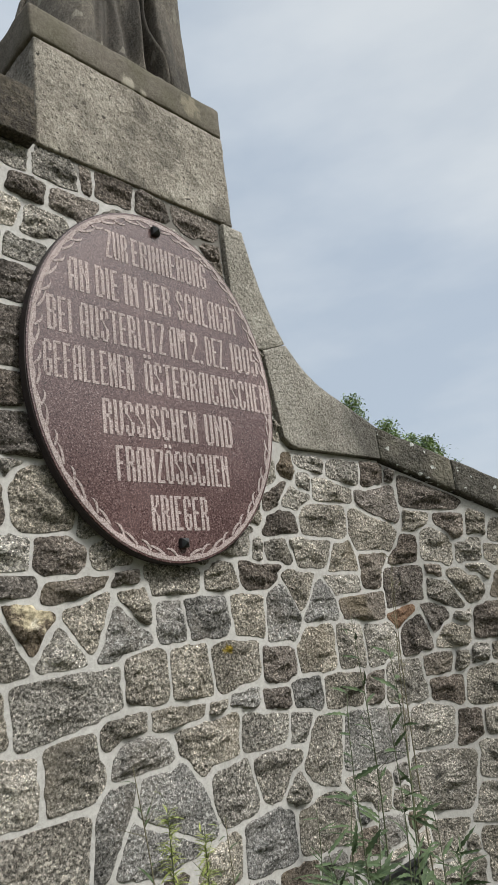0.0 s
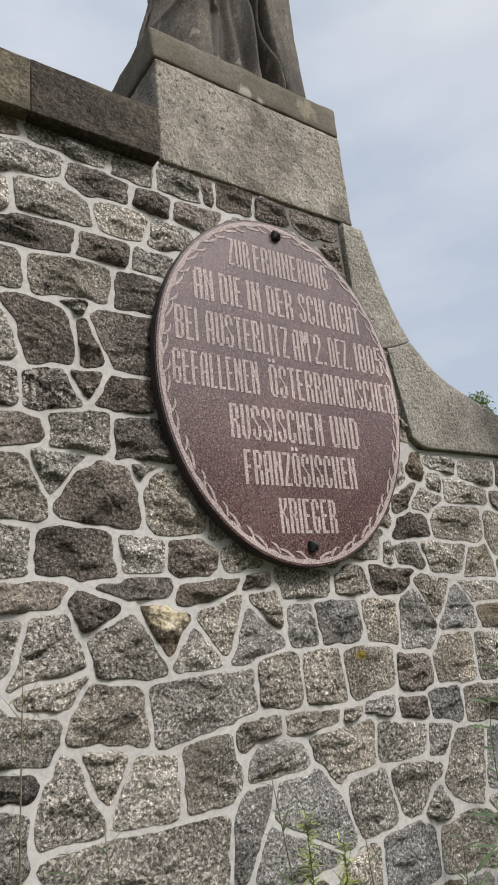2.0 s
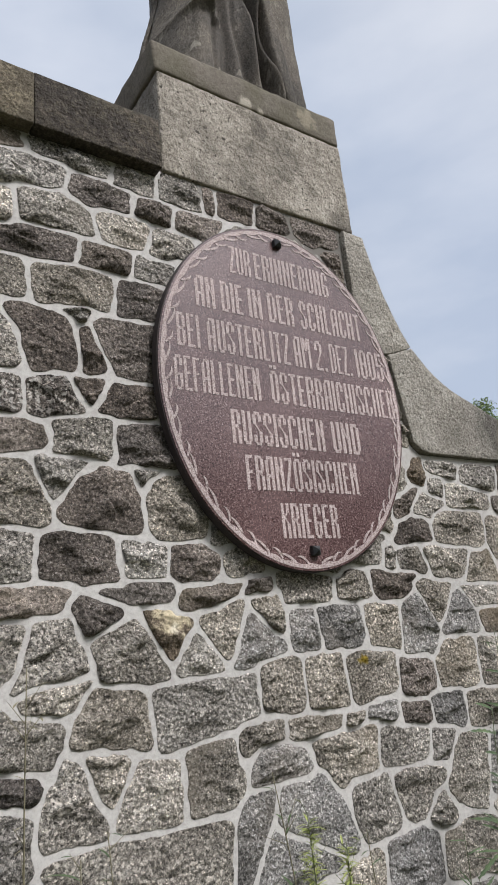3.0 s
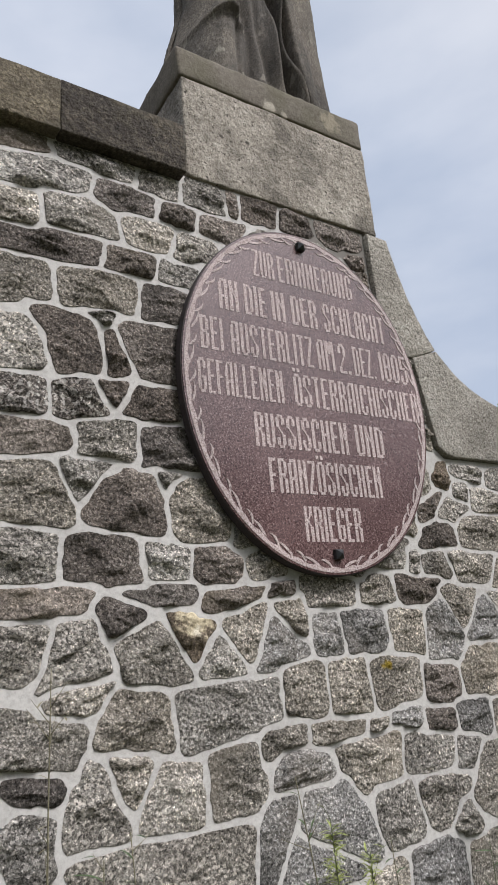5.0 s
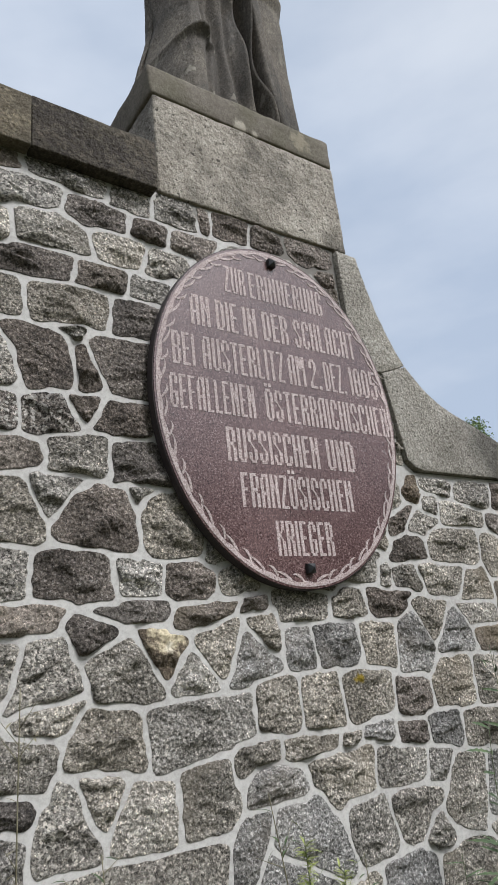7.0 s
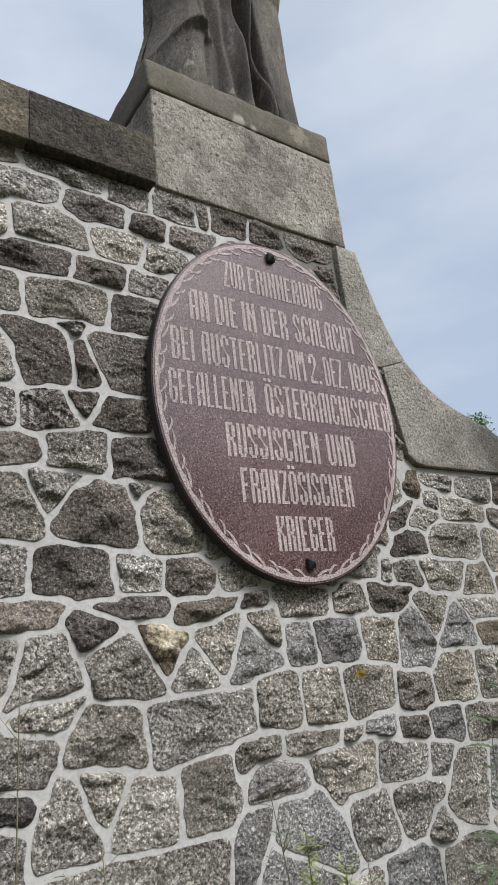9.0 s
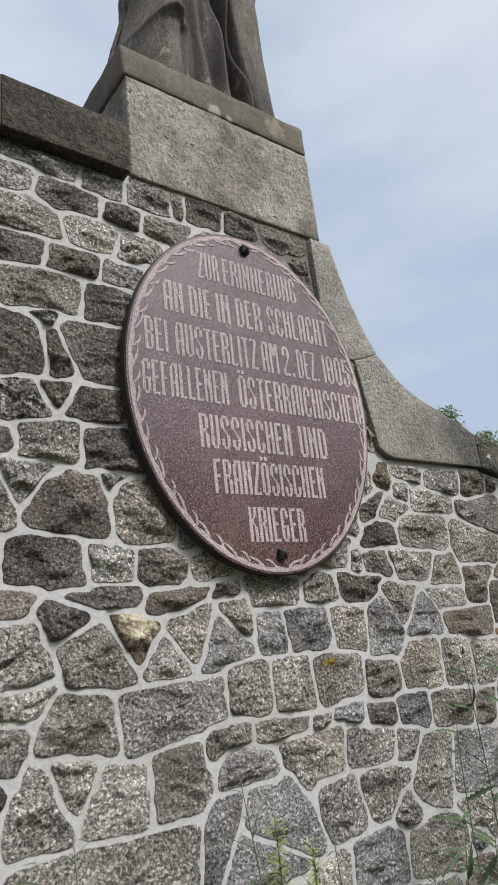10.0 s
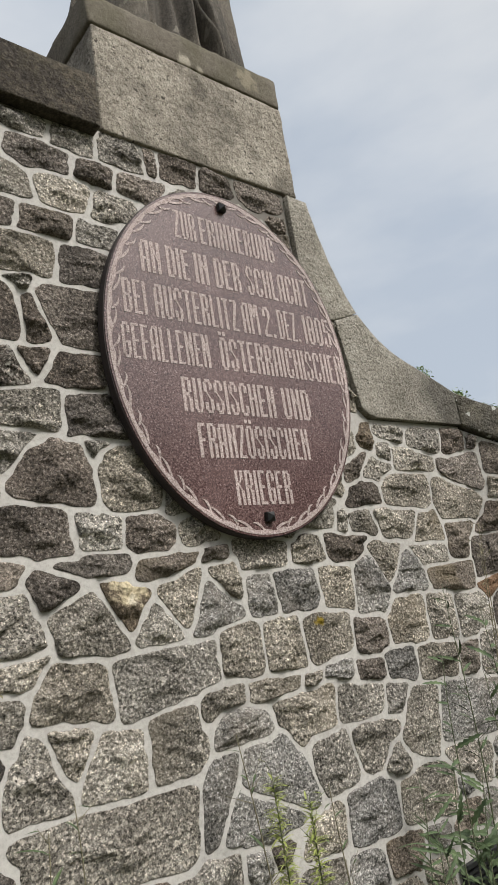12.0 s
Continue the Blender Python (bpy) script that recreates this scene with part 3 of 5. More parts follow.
        return facet + 0.007 * math.tanh(6 * ledge) + 0.007 * noise.noise(p * 1.7) + 0.007 * noise.noise(bed * 1.5) + 0.009 * (0.3 - abs(noise.noise(p * 4.1))) + 0.006 * noise.noise(p * 9)

    def build(self, wall_of, singly):
        """Stones for which singly(u, z) holds are parts of their own; the rest is joined, wall by wall."""
        rests = {}
        for i, pu, pz in self.outlines():
            cu, cz, w, h, tone = self.stones[i][:5]
            rng = random.Random(i * 7 + 1)
            mu, mz = float(pu.mean()), float(pz.mean())
            proud = rng.uniform(0.003, 0.014)
            tilt_u, tilt_z = rng.uniform(-0.06, 0.06), rng.uniform(-0.05, 0.07)
            planes = []
            for k in range(6):
                g = 2 * math.pi * (k + rng.uniform(-0.35, 0.35)) / 6
                steep = rng.uniform(0.08, 0.42)
                gu, gz = steep * math.cos(g), steep * math.sin(g)
                planes.append((rng.uniform(0.009, 0.020) - gu * mu - gz * mz, gu, gz))
            one = singly(cu, cz)
            wall = wall_of(cu)
            bm = bmesh.new() if one else rests.setdefault(wall, bmesh.new())
            rings = []
            for scale, lift in ((1.0, -0.02), (1.0, 0.002), (0.985, 0.4), (0.945, 0.6), (0.88, 0.85), (0.8, 0.95), (0.7, 1.0), (0.6, 1.0), (0.49, 1.0), (0.37, 1.0), (0.24, 1.0), (0.12, 1.0)):
                ring = []
                for a, b in zip(pu, pz):
                    u, z = mu + (a - mu) * scale, mz + (b - mz) * scale
                    y = lift if lift < 0.01 else proud * lift + (u - mu) * tilt_u + (z - mz) * tilt_z
                    if lift > 0.3:
                        y = max(y + self.relief(u, z, i, planes) * min(1, 0.3 + (1 - scale) * 3.5), 0.003)
                    ring.append(bm.verts.new(self.place(u, y, z)))
                rings.append(ring)
            top = bm.verts.new(self.place(mu, max(0.004, proud + self.relief(mu, mz, i, planes)), mz))
            n = len(pu)
            for p, q in zip(rings, rings[1:]):
                for k in range(n):
                    bm.faces.new((p[k], p[(k + 1) % n], q[(k + 1) % n], q[k]))
            for k in range(n):
                bm.faces.new((rings[-1][k], rings[-1][(k + 1) % n], top))
            if one:
                part("stone", bm, STONE[tone], wall, smooth=True)
        for wall, rest in rests.items():
            tagged(part("stones", rest, STONE[""], wall, smooth=True), "further grey rubble stones of the wall", kind="stuff")


# main wall: face in the plane y = 2; wing wall: from its end, turned 30 degrees towards the viewer
CORNER, TURN = 3.12, radians(-30)
MAIN_OUTLINE = [(-2.6, -0.4), (3.12, -0.4), (3.12, 2.362), (2.40, 2.362), (2.342, 2.405), (2.275, 2.815), (2.105, 2.835), (2.105, 3.446), (-2.6, 3.42)]


WING_POSE = Matrix.Translation((CORNER, 2.0, 0)) @ Matrix.Rotation(TURN, 4, "Z")


def in_face(u, z):
    """Whether a stone may lie there: u runs along the main wall and on along the wing wall."""
    if u > CORNER:
        return u < CORNER + 3.2 and -0.3 < z < 2.335 - 0.475 * (u - CORNER)
    if 2.38 < u < 2.95 and z < 0.54:               # the vent's place
        return False
    if z > 3.405 and u < 1.17 or z > 3.435 or z < -0.3 or u < -2.55:
        return False
    return not (u > 2.085 and z > 2.83 or u > 2.34 - 0.16 * (z - 2.4) and z > 2.39 or u > 2.36 and z > 2.345)


def on_face(u, y, z):
    """A point of the face, y metres proud of it; the walls meet in a short curve."""
    t = min(1.0, max(0.0, (u - CORNER + 0.06) / 0.12))
    lift = y + 0.008 * (1 - (2 * t - 1) ** 2)
    if u > CORNER:
        return WING_POSE @ Vector((u - CORNER, -lift, z))
    return Vector((u, 2.0 - lift, z))


RUBBLE = Rubble(on_face, in_face)
RUBBLE.course((1.51, 3.38, 0.17, 0.1, "d", 0, 0.02, 0.1, 0.02), (0.49, 3.36, 0.24, 0.07, "b", 12, -0.09, -0.08, -0.09), (0.57, 3.25, 0.39, 0.11, "l", 3, 0.03, 0.11, -0.01), (0.73, 3.13, 0.23, 0.13, "", 0, -0.14, -0.45, 0.01), (0.81, 3.37, 0.28, 0.07, "", 1, 0.07, -0.06, 0.43), (0.92, 3.25, 0.22, 0.09, "d", -2, -0.05, 0.09, 0.01), (1.05, 3.35, 0.16, 0.09, "l", -6, -0.03, 0.06, -0.19), (1.13, 3.24, 0.15, 0.09, "d", -2, 0, 0.16, 0.1), (1.25, 3.36, 0.18, 0.1, "", -1, -0.03, -0.01, 0.06), (1.3, 3.23, 0.17, 0.1, "d", -2, 0.38, 0.73, 0.15))
RUBBLE.course((1.38, 3.37, 0.04, 0.1, "d", -10, 0.13, -0.11, 0.05), (1.7, 3.36, 0.16, 0.1, "d", 5, -0.02, 0.22, -0.16), (1.95, 3.37, 0.24, 0.08, "d", -4, 0.07, -0.36, 0.17), (2.04, 3.27, 0.09, 0.08, "d", 10, 0.23, 0.1, -0), (0.6, 2.98, 0.42, 0.09, "d", 3, -0, 0.01, -0.05), (0.93, 2.98, 0.18, 0.08, "b", -3, -0, 0.07, 0.01), (1, 3.12, 0.17, 0.11, "", 1, -0.05, 0.09, -0.05), (1.11, 2.98, 0.15, 0.1, "", 1, 0.16, 0.35, 0.14), (1.18, 3.1, 0.13, 0.14, "l", -3, 0.24, 0.49, 0.04), (0.52, 2.83, 0.24, 0.13, "", 4, 0.01, 0.05, -0.16))
RUBBLE.course((0.71, 2.63, 0.18, 0.2, "d", 3, 0.09, -0.18, -0.15), (0.8, 2.84, 0.28, 0.12, "", 4, 0.04, -0.05, 0.01), (0.82, 2.74, 0.06, 0.03, "", 13, 0.2, -0.39, -0.33), (1.02, 2.64, 0.22, 0.21, "d", 1, 0.23, -0.16, 0.07), (1.05, 2.84, 0.18, 0.14, "d", 1, 0.06, 0.18, 0.06), (0.51, 2.6, 0.21, 0.14, "l", 0, -0.07, -0.15, -0.05), (0.51, 2.42, 0.2, 0.1, "s", 3, -0.01, 0, -0), (0.73, 2.44, 0.14, 0.12, "s", 7, -0.24, -0.22, -0.04), (0.85, 2.61, 0.05, 0.16, "d", 8, -0.46, -0.1, -0.03), (0.85, 2.47, 0.07, 0.08, "d", 12, 0.5, 0.21, -0.08))
RUBBLE.course((1.01, 2.45, 0.22, 0.1, "d", 3, -0.13, 0.3, 0.06), (0.56, 2.3, 0.28, 0.09, "b", 2, -0.02, -0.07, -0.37), (0.74, 2.17, 0.09, 0.11, "", -1, 0.88, 0.26, -0.01), (0.82, 2.31, 0.19, 0.11, "", 3, -0, 0.02, 0.14), (1.03, 2.19, 0.07, 0.05, "l", 2, 0.71, 0.31, -0.2), (1.04, 2.29, 0.2, 0.14, "d", 2, -0.06, -0.07, 0.13), (2.24, 2.14, 0.1, 0.13, "d", 2, 0.23, 0.78, -0.09), (2.33, 2.27, 0.11, 0.08, "y", 2, -0.04, 0.06, 0.28), (2.39, 2.13, 0.12, 0.08, "l", -12, 0.13, 0.76, -0.16), (2.47, 2.22, 0.08, 0.08, "l", -6, -0.05, 0.15, -0.05))
RUBBLE.course((2.53, 2.29, 0.2, 0.04, "l", -2, 0.07, 0.19, 0.02), (2.67, 2.17, 0.28, 0.09, "l", -6, 0.07, 0.11, -0.19), (2.78, 2.27, 0.24, 0.08, "l", -5, 0.1, 0.14, 0.23), (3.04, 2.28, 0.18, 0.13, "d", 7, -0.06, 0.25, -0.12), (3.04, 2.13, 0.3, 0.15, "d", -2, 0.04, -0.23, 0.46), (3.17, 2.27, 0.05, 0.06, "d", -21, 0.05, -0.25, 0.07), (3.38, 2.15, 0.35, 0.14, "d", -14, -0.03, -0.33, -0.23), (0.54, 1.94, 0.22, 0.14, "l", -3, 0, -0.1, -0.08), (0.55, 2.12, 0.26, 0.17, "", -2, -0.14, -0.29, 0.11), (0.8, 1.93, 0.23, 0.13, "d", -6, -0.15, -0.05, 0.08))
RUBBLE.course((0.88, 2.11, 0.22, 0.19, "d", -5, -0.24, 0.06, 0.1), (1.01, 1.92, 0.14, 0.1, "l", -5, 0.06, -0, -0.06), (1.14, 2.09, 0.19, 0.21, "", 9, -0.18, 0.01, 0.07), (1.19, 1.9, 0.16, 0.11, "d", -1, 0.03, 0.05, 0), (1.4, 1.91, 0.16, 0.1, "", 9, -0.13, -0.14, -0.07), (2.1, 1.91, 0.05, 0.08, "l", -24, 0.14, -0.6, -0.01), (2.23, 1.9, 0.14, 0.08, "", 1, -0.12, -0.25, 0.1), (2.26, 2.01, 0.2, 0.08, "d", 6, -0.12, -0.02, 0.01), (2.46, 1.88, 0.25, 0.11, "", -3, 0.2, -0.05, 0.01), (2.58, 2.03, 0.31, 0.14, "", 0, -0.01, 0.24, 0.1))
RUBBLE.course((2.96, 1.97, 0.34, 0.16, "", -6, 0.02, -0.18, -0.17), (3.27, 2.03, 0.11, 0.09, "", -14, 0.41, 0.37, 0.05), (3.5, 1.98, 0.13, 0.15, "d", -2, 0.4, -0.24, 0.02), (3.64, 1.97, 0.11, 0.1, "", -14, 0.09, 0.06, -0.17), (3.85, 1.9, 0.25, 0.09, "", -14, 0.04, -0.12, -0.18), (0.53, 1.68, 0.18, 0.13, "l", -2, 0.13, 0.12, -0.01), (0.59, 1.8, 0.32, 0.07, "b", -1, 0.04, 0.11, -0.07), (0.71, 1.67, 0.15, 0.16, "l", 4, -0.33, 0.04, -0.01), (0.84, 1.74, 0.1, 0.08, "d", -5, 0.62, 0.42, 0.01), (0.94, 1.63, 0.18, 0.15, "", 4, -0.2, -0.4, 0.18))
RUBBLE.course((1, 1.81, 0.19, 0.05, "b", 3, 0.27, -0.5, -0.2), (1.08, 1.68, 0.1, 0.13, "y", -13, 0.76, -0.27, -0.02), (1.23, 1.79, 0.18, 0.06, "b", 4, 0.33, 1.26, 0.05), (1.29, 1.67, 0.1, 0.15, "", 11, 0.77, 0.09, -0.03), (1.41, 1.64, 0.13, 0.14, "c", 8, -0.78, -0.08, -0.08), (1.44, 1.82, 0.1, 0.04, "b", 1, -0.05, 0.29, 0.09), (1.49, 1.72, 0.07, 0.11, "", 4, 0.55, -0.33, 0.01), (1.62, 1.66, 0.11, 0.15, "c", 2, -0.08, 0, 0.03), (1.65, 1.8, 0.23, 0.11, "", -4, 0.1, -0.12, -0.08), (1.8, 1.66, 0.21, 0.14, "c", 4, 0.01, -0.04, -0.14))
RUBBLE.course((1.88, 1.79, 0.15, 0.08, "", 0, -0.06, -0.03, 0.06), (2.01, 1.65, 0.18, 0.15, "", -11, 0.14, -0.2, 0.09), (2.1, 1.79, 0.19, 0.09, "d", 0, 0.25, 0.22, -0.13), (2.2, 1.63, 0.16, 0.2, "c", 8, -0.27, -0.11, 0.14), (2.35, 1.72, 0.14, 0.13, "", -3, 0.7, -0.17, 0), (2.48, 1.67, 0.15, 0.17, "c", -3, -0.61, -0.04, 0), (2.67, 1.73, 0.23, 0.08, "", -1, 0.15, -0.88, -0.02), (2.68, 1.85, 0.18, 0.12, "", 1, -0.27, 0.21, 0.01), (2.91, 1.78, 0.18, 0.16, "b", 0, 0.23, 0.37, 0.05), (3.13, 1.69, 0.26, 0.18, "d", 2, 0.08, 0.15, -0.08))
RUBBLE.course((3.19, 1.87, 0.14, 0.11, "d", 3, -0.3, 0.7, 0.01), (3.33, 1.76, 0.09, 0.05, "b", -13, 0.13, -0.13, 0.16), (3.37, 1.64, 0.18, 0.08, "", -26, -0.28, -0.96, 0.07), (3.38, 1.87, 0.17, 0.15, "", -7, 0.01, -0.07, 0.04), (3.53, 1.65, 0.14, 0.15, "", -8, 0.42, -0.28, 0.08), (3.57, 1.84, 0.14, 0.11, "", 4, 0.02, 0.3, 0.07), (3.6, 1.73, 0.12, 0.06, "", -10, 0.11, 0.11, -0), (3.81, 1.79, 0.28, 0.1, "", -11, 0.02, 0.02, 0.04), (0.58, 1.44, 0.28, 0.13, "", -10, 0.05, -0.09, 0.06), (0.71, 1.53, 0.14, 0.06, "", -1, 0.2, 0.84, 0.29))
RUBBLE.course((0.89, 1.46, 0.2, 0.15, "", -6, -0.2, 0.02, 0.06), (1.18, 1.61, 0.1, 0.1, "", -3, -0.8, -0.19, -0.06), (1.21, 1.45, 0.37, 0.15, "", 4, 0.02, 0.03, -0.12), (1.5, 1.48, 0.16, 0.17, "", -2, -0.03, -0.06, 0.01), (1.7, 1.47, 0.17, 0.18, "", -1, -0.05, -0.05, 0.04), (1.92, 1.47, 0.24, 0.15, "", 5, 0.03, 0.03, -0.13), (2.16, 1.44, 0.17, 0.12, "d", -1, -0.14, -0.24, -0.07), (2.41, 1.47, 0.23, 0.17, "", 1, -0.08, 0.15, 0.04), (2.65, 1.46, 0.18, 0.18, "", -2, -0.03, -0.01, 0.05), (2.79, 1.61, 0.34, 0.11, "b", -2, 0.03, 0.03, 0.15))
RUBBLE.course((2.9, 1.44, 0.25, 0.16, "", -2, -0.01, -0.11, -0.05), (3.1, 1.55, 0.19, 0.07, "o", 17, 0.14, -0.29, -0.28), (3.16, 1.44, 0.16, 0.17, "d", 12, -0.13, 0.18, 0.18), (3.29, 1.51, 0.11, 0.1, "d", -28, 0.64, -0.33, 0.15), (3.4, 1.41, 0.17, 0.11, "", -4, -0.16, 0.32, -0.06), (3.46, 1.5, 0.07, 0.05, "", -1, 0.23, -0.18, 0.22), (3.67, 1.46, 0.27, 0.17, "d", -5, -0.04, 0.13, 0.06), (0.55, 1.22, 0.2, 0.14, "l", -13, -0.02, -0.29, 0.03), (0.76, 1.26, 0.13, 0.19, "l", -7, -0.5, -0.08, -0.06), (0.86, 1.31, 0.08, 0.12, "", -8, 0.63, -0.06, -0.01))
RUBBLE.course((1.01, 1.24, 0.16, 0.17, "", -7, -0.35, 0.12, -0.07), (1.2, 1.25, 0.17, 0.19, "", 1, -0.12, -0.01, 0.02), (1.4, 1.35, 0.16, 0.06, "", 7, -0.03, 0.42, -0.17), (1.47, 1.24, 0.2, 0.08, "c", -6, -0.06, 0.17, -0.12), (1.63, 1.34, 0.23, 0.05, "", -1, 0.1, 0.3, -0.2), (1.76, 1.22, 0.26, 0.14, "", 3, 0.19, -0.2, 0.02), (1.8, 1.33, 0.07, 0.04, "", 1, 0.16, 0.3, -0.11), (1.95, 1.34, 0.15, 0.04, "c", -3, -0.04, -0.01, 0.19), (2.04, 1.21, 0.24, 0.1, "", -4, -0.04, 0.08, -0.07), (2.12, 1.31, 0.15, 0.06, "d", -9, -0.05, -0.28, -0.02))
RUBBLE.course((2.23, 1.18, 0.09, 0.12, "l", -14, 0.26, 0.21, -0.02), (2.31, 1.3, 0.17, 0.11, "c", -3, -0.04, -0.13, 0.04), (2.56, 1.27, 0.26, 0.11, "", -6, 0.03, 0.11, 0.1), (2.78, 1.24, 0.11, 0.11, "b", -5, 0.02, 0.2, 0.05), (3.04, 1.24, 0.27, 0.19, "", -4, -0.05, 0.03, -0), (3.27, 1.29, 0.16, 0.1, "b", 0, 0.14, 0.17, 0.05), (3.3, 1.16, 0.16, 0.12, "d", -8, 0.12, -0.05, 0.23), (3.41, 1.29, 0.07, 0.09, "", 6, -0.02, 0.37, -0.18), (3.53, 1.31, 0.1, 0.07, "", 2, 0.09, 0.23, -0.06), (3.6, 1.15, 0.36, 0.18, "", -2, 0.03, 0.19, 0.11))
RUBBLE.course((3.71, 1.31, 0.23, 0.08, "", -4, 0.02, 0.14, 0.01), (0.96, 1.04, 0.57, 0.19, "l", -7, -0.01, -0.12, 0.24), (1.32, 1.05, 0.09, 0.22, "c", 2, 0.48, 0.45, 0.05), (1.48, 0.94, 0.26, 0.12, "c", -19, 0.06, 0.42, -0.38), (1.57, 1.08, 0.27, 0.16, "c", -16, -0.28, -0.7, 0.32), (1.86, 1.04, 0.18, 0.17, "", 4, -0.14, -0.08, 0.01), (2.06, 1.04, 0.2, 0.14, "l", -1, 0.47, 0.36, -0.03), (2.18, 0.96, 0.09, 0.09, "", -13, -0.45, -0.01, -0.06), (2.38, 1.07, 0.19, 0.22, "", -16, -0.09, 0.09, 0.1), (2.74, 1.04, 0.47, 0.22, "c", -6, -0.01, 0.18, -0.01))
RUBBLE.course((3.18, 1.01, 0.25, 0.17, "", -3, -0.01, 0.12, -0.06), (3.39, 0.98, 0.13, 0.14, "d", 0, -0.13, 0.13, -0.12), (3.61, 0.97, 0.24, 0.13, "", -5, 0.03, 0.12, 0.09), (1.77, 0.84, 0.13, 0.13, "", -9, -0.28, 0.39, 0.03), (2, 0.83, 0.24, 0.16, "c", -4, 0.04, -0.07, 0.15), (2.34, 0.8, 0.33, 0.17, "", -6, 0.02, 0.02, 0.13), (2.65, 0.84, 0.32, 0.13, "", -15, 0.1, -0.19, 0.33), (3.17, 0.77, 0.4, 0.22, "", -8, 0.02, 0.21, 0.04), (3.55, 0.8, 0.28, 0.17, "", -9, 0.01, 0.09, 0.1), (3.46, 0.4, 0.25, 0.2, "", -7, 0.13, -0.03, -0.03))
RUBBLE.course((3.5, 0.61, 0.28, 0.16, "", -9, -0.02, 0.14, 0.05))
RUBBLE.fill(-2.5, 6.2, -0.1, 3.4, 5)
RUBBLE.fill(0.2, 4.3, 0.2, 3.4, 7, 0.55, 0.035)

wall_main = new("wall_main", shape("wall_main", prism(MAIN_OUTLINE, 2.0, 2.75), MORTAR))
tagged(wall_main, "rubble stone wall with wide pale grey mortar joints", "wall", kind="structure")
wing_bm = prism([(0.0, -0.4), (3.2, -0.4), (3.2, 2.35 - 0.475 * 3.2), (0.0, 2.35)], 0.0, 0.7)
for v in wing_bm.verts:                              # the back runs on to the end of the main wall
    if v.co.y > 0.5 and v.co.x < 0.1:
        v.co.x = -0.37
bmesh.ops.transform(wing_bm, matrix=WING_POSE, verts=wing_bm.verts)
wall_wing = new("wall_wing", shape("wall_wing", wing_bm, MORTAR))
tagged(wall_wing, "sloping rubble wing wall with pale mortar joints", "wall", kind="structure")


# ---- coping ----
def make_coping_main():
    for x0, x1, mat, label in ((-2.6, -0.95, COPING_PALE, "brown weathered stone coping on the wall top"), (-0.947, 0.6545, COPING_PALE, "brown weathered stone coping on the wall top"),
                               (0.6555, 1.145, COPING_DARK, "blackened stone coping beside the pedestal")):
        bm = prism([(x0, 3.408), (x1, 3.408), (x1 + 0.004, 3.632), (x0, 3.632)], 1.94, 2.84, 0.006, 2)
        weather(bm, 0.07, 0.005, 6.0, x0)
        tagged(new("coping", shape("coping", bm, mat, True)), label, "coping", "coping stones of the wall")


def make_coping_wing():
    edges = (0.0, 0.43, 1.05, 1.7, 2.4, 3.2)
    for a, b in zip(edges, edges[1:]):
        bm = prism([(a + 0.002, 2.362 - 0.475 * a), (b - 0.002, 2.362 - 0.475 * b), (b - 0.002, 2.548 - 0.475 * b), (a + 0.002, 2.548 - 0.475 * a)], -0.035, 0.75, 0.012, 2)
        weather(bm, 0.06, 0.006, 6.0, a)
        if a == 0.0:
            for v in bm.verts:
                v.co.x -= 0.38 * max(0.0, v.co.y) / 0.7 * max(0.0, 1 - v.co.x / b)
        bmesh.ops.transform(bm, matrix=WING_POSE, verts=bm.verts)
        tagged(new("coping", shape("coping", bm, COPING_LICHEN, True)), "grey sloping stone coping spotted with pale lichen", "coping", "coping stones of the wing wall")


make_coping_main()
make_coping_wing()


# ---- pedestal, flank ----
def make_pedestal():
    base = tagged(new("pedestal"), "weathered cast stone pedestal under the statue on the wall", "pedestal")
    base.location = (1.69, 2.4, 3.446)
    back = Matrix.Translation((-1.69, -2.4, -3.446))

    def put(name, bm, mat, label):
        bmesh.ops.transform(bm, matrix=back, verts=bm.verts)
        part(name, bm, mat, base, label, True)

    put("block", weather(prism([(1.172, 3.440), (2.188, 3.449), (2.184, 3.944), (1.176, 3.940)], 1.985, 2.92, 0.008), 0.035, 0.003, 13.0, 1.0), CAST_STONE, "pitted beige-grey cast stone block")
    put("cap", weather(prism([(1.168, 3.943), (2.186, 3.947), (2.186, 4.115), (1.156, 4.096)], 1.983, 2.93, 0.012), 0.04, 0.005, 9.0, 2.0), CAP_STONE, "mossy olive-grey cap slab with chipped edges")


def make_flank():
    base = tagged(new("pedestal_flank"), "curved stone flank sweeping down from the pedestal to the wing wall", "flank")
    base.location = (2.6, 2.4, 2.37)
    back = Matrix.Translation((-2.6, -2.4, -2.37))

    def sweep(x):
        """Height of the hollow curve over x."""
        return 2.60 - 0.2 * (x - 3.0) + 0.66 * math.exp(-(x - 2.235) / 0.16) - 0.14 * max(0.0, x - 2.87)

    upper = [(2.108, 3.434), (2.232, 3.43)] + [(x, sweep(x)) for x in (2.24, 2.26, 2.285, 2.315, 2.35, 2.395, 2.444)] + [(2.275, 2.826), (2.108, 2.826)]
    lower = [(2.2755, 2.8245)] + [(x, sweep(x)) for x in (2.4455, 2.48, 2.52, 2.57, 2.63, 2.70, 2.78, 2.87, 2.97, 3.06, 3.118)] + [(3.118, 2.366), (2.44, 2.366), (2.39, 2.376), (2.346, 2.41)]
    for name, line, seed in (("upper_stone", upper, 3.0), ("lower_stone", lower, 3.0)):
        bm = weather(prism(line, 1.972, 2.7, 0.004), 0.06, 0.003, 6.0, seed)
        bmesh.ops.transform(bm, matrix=back, verts=bm.verts)
        part(name, bm, FLANK_STONE, base, "", True)


make_pedestal()
make_flank()


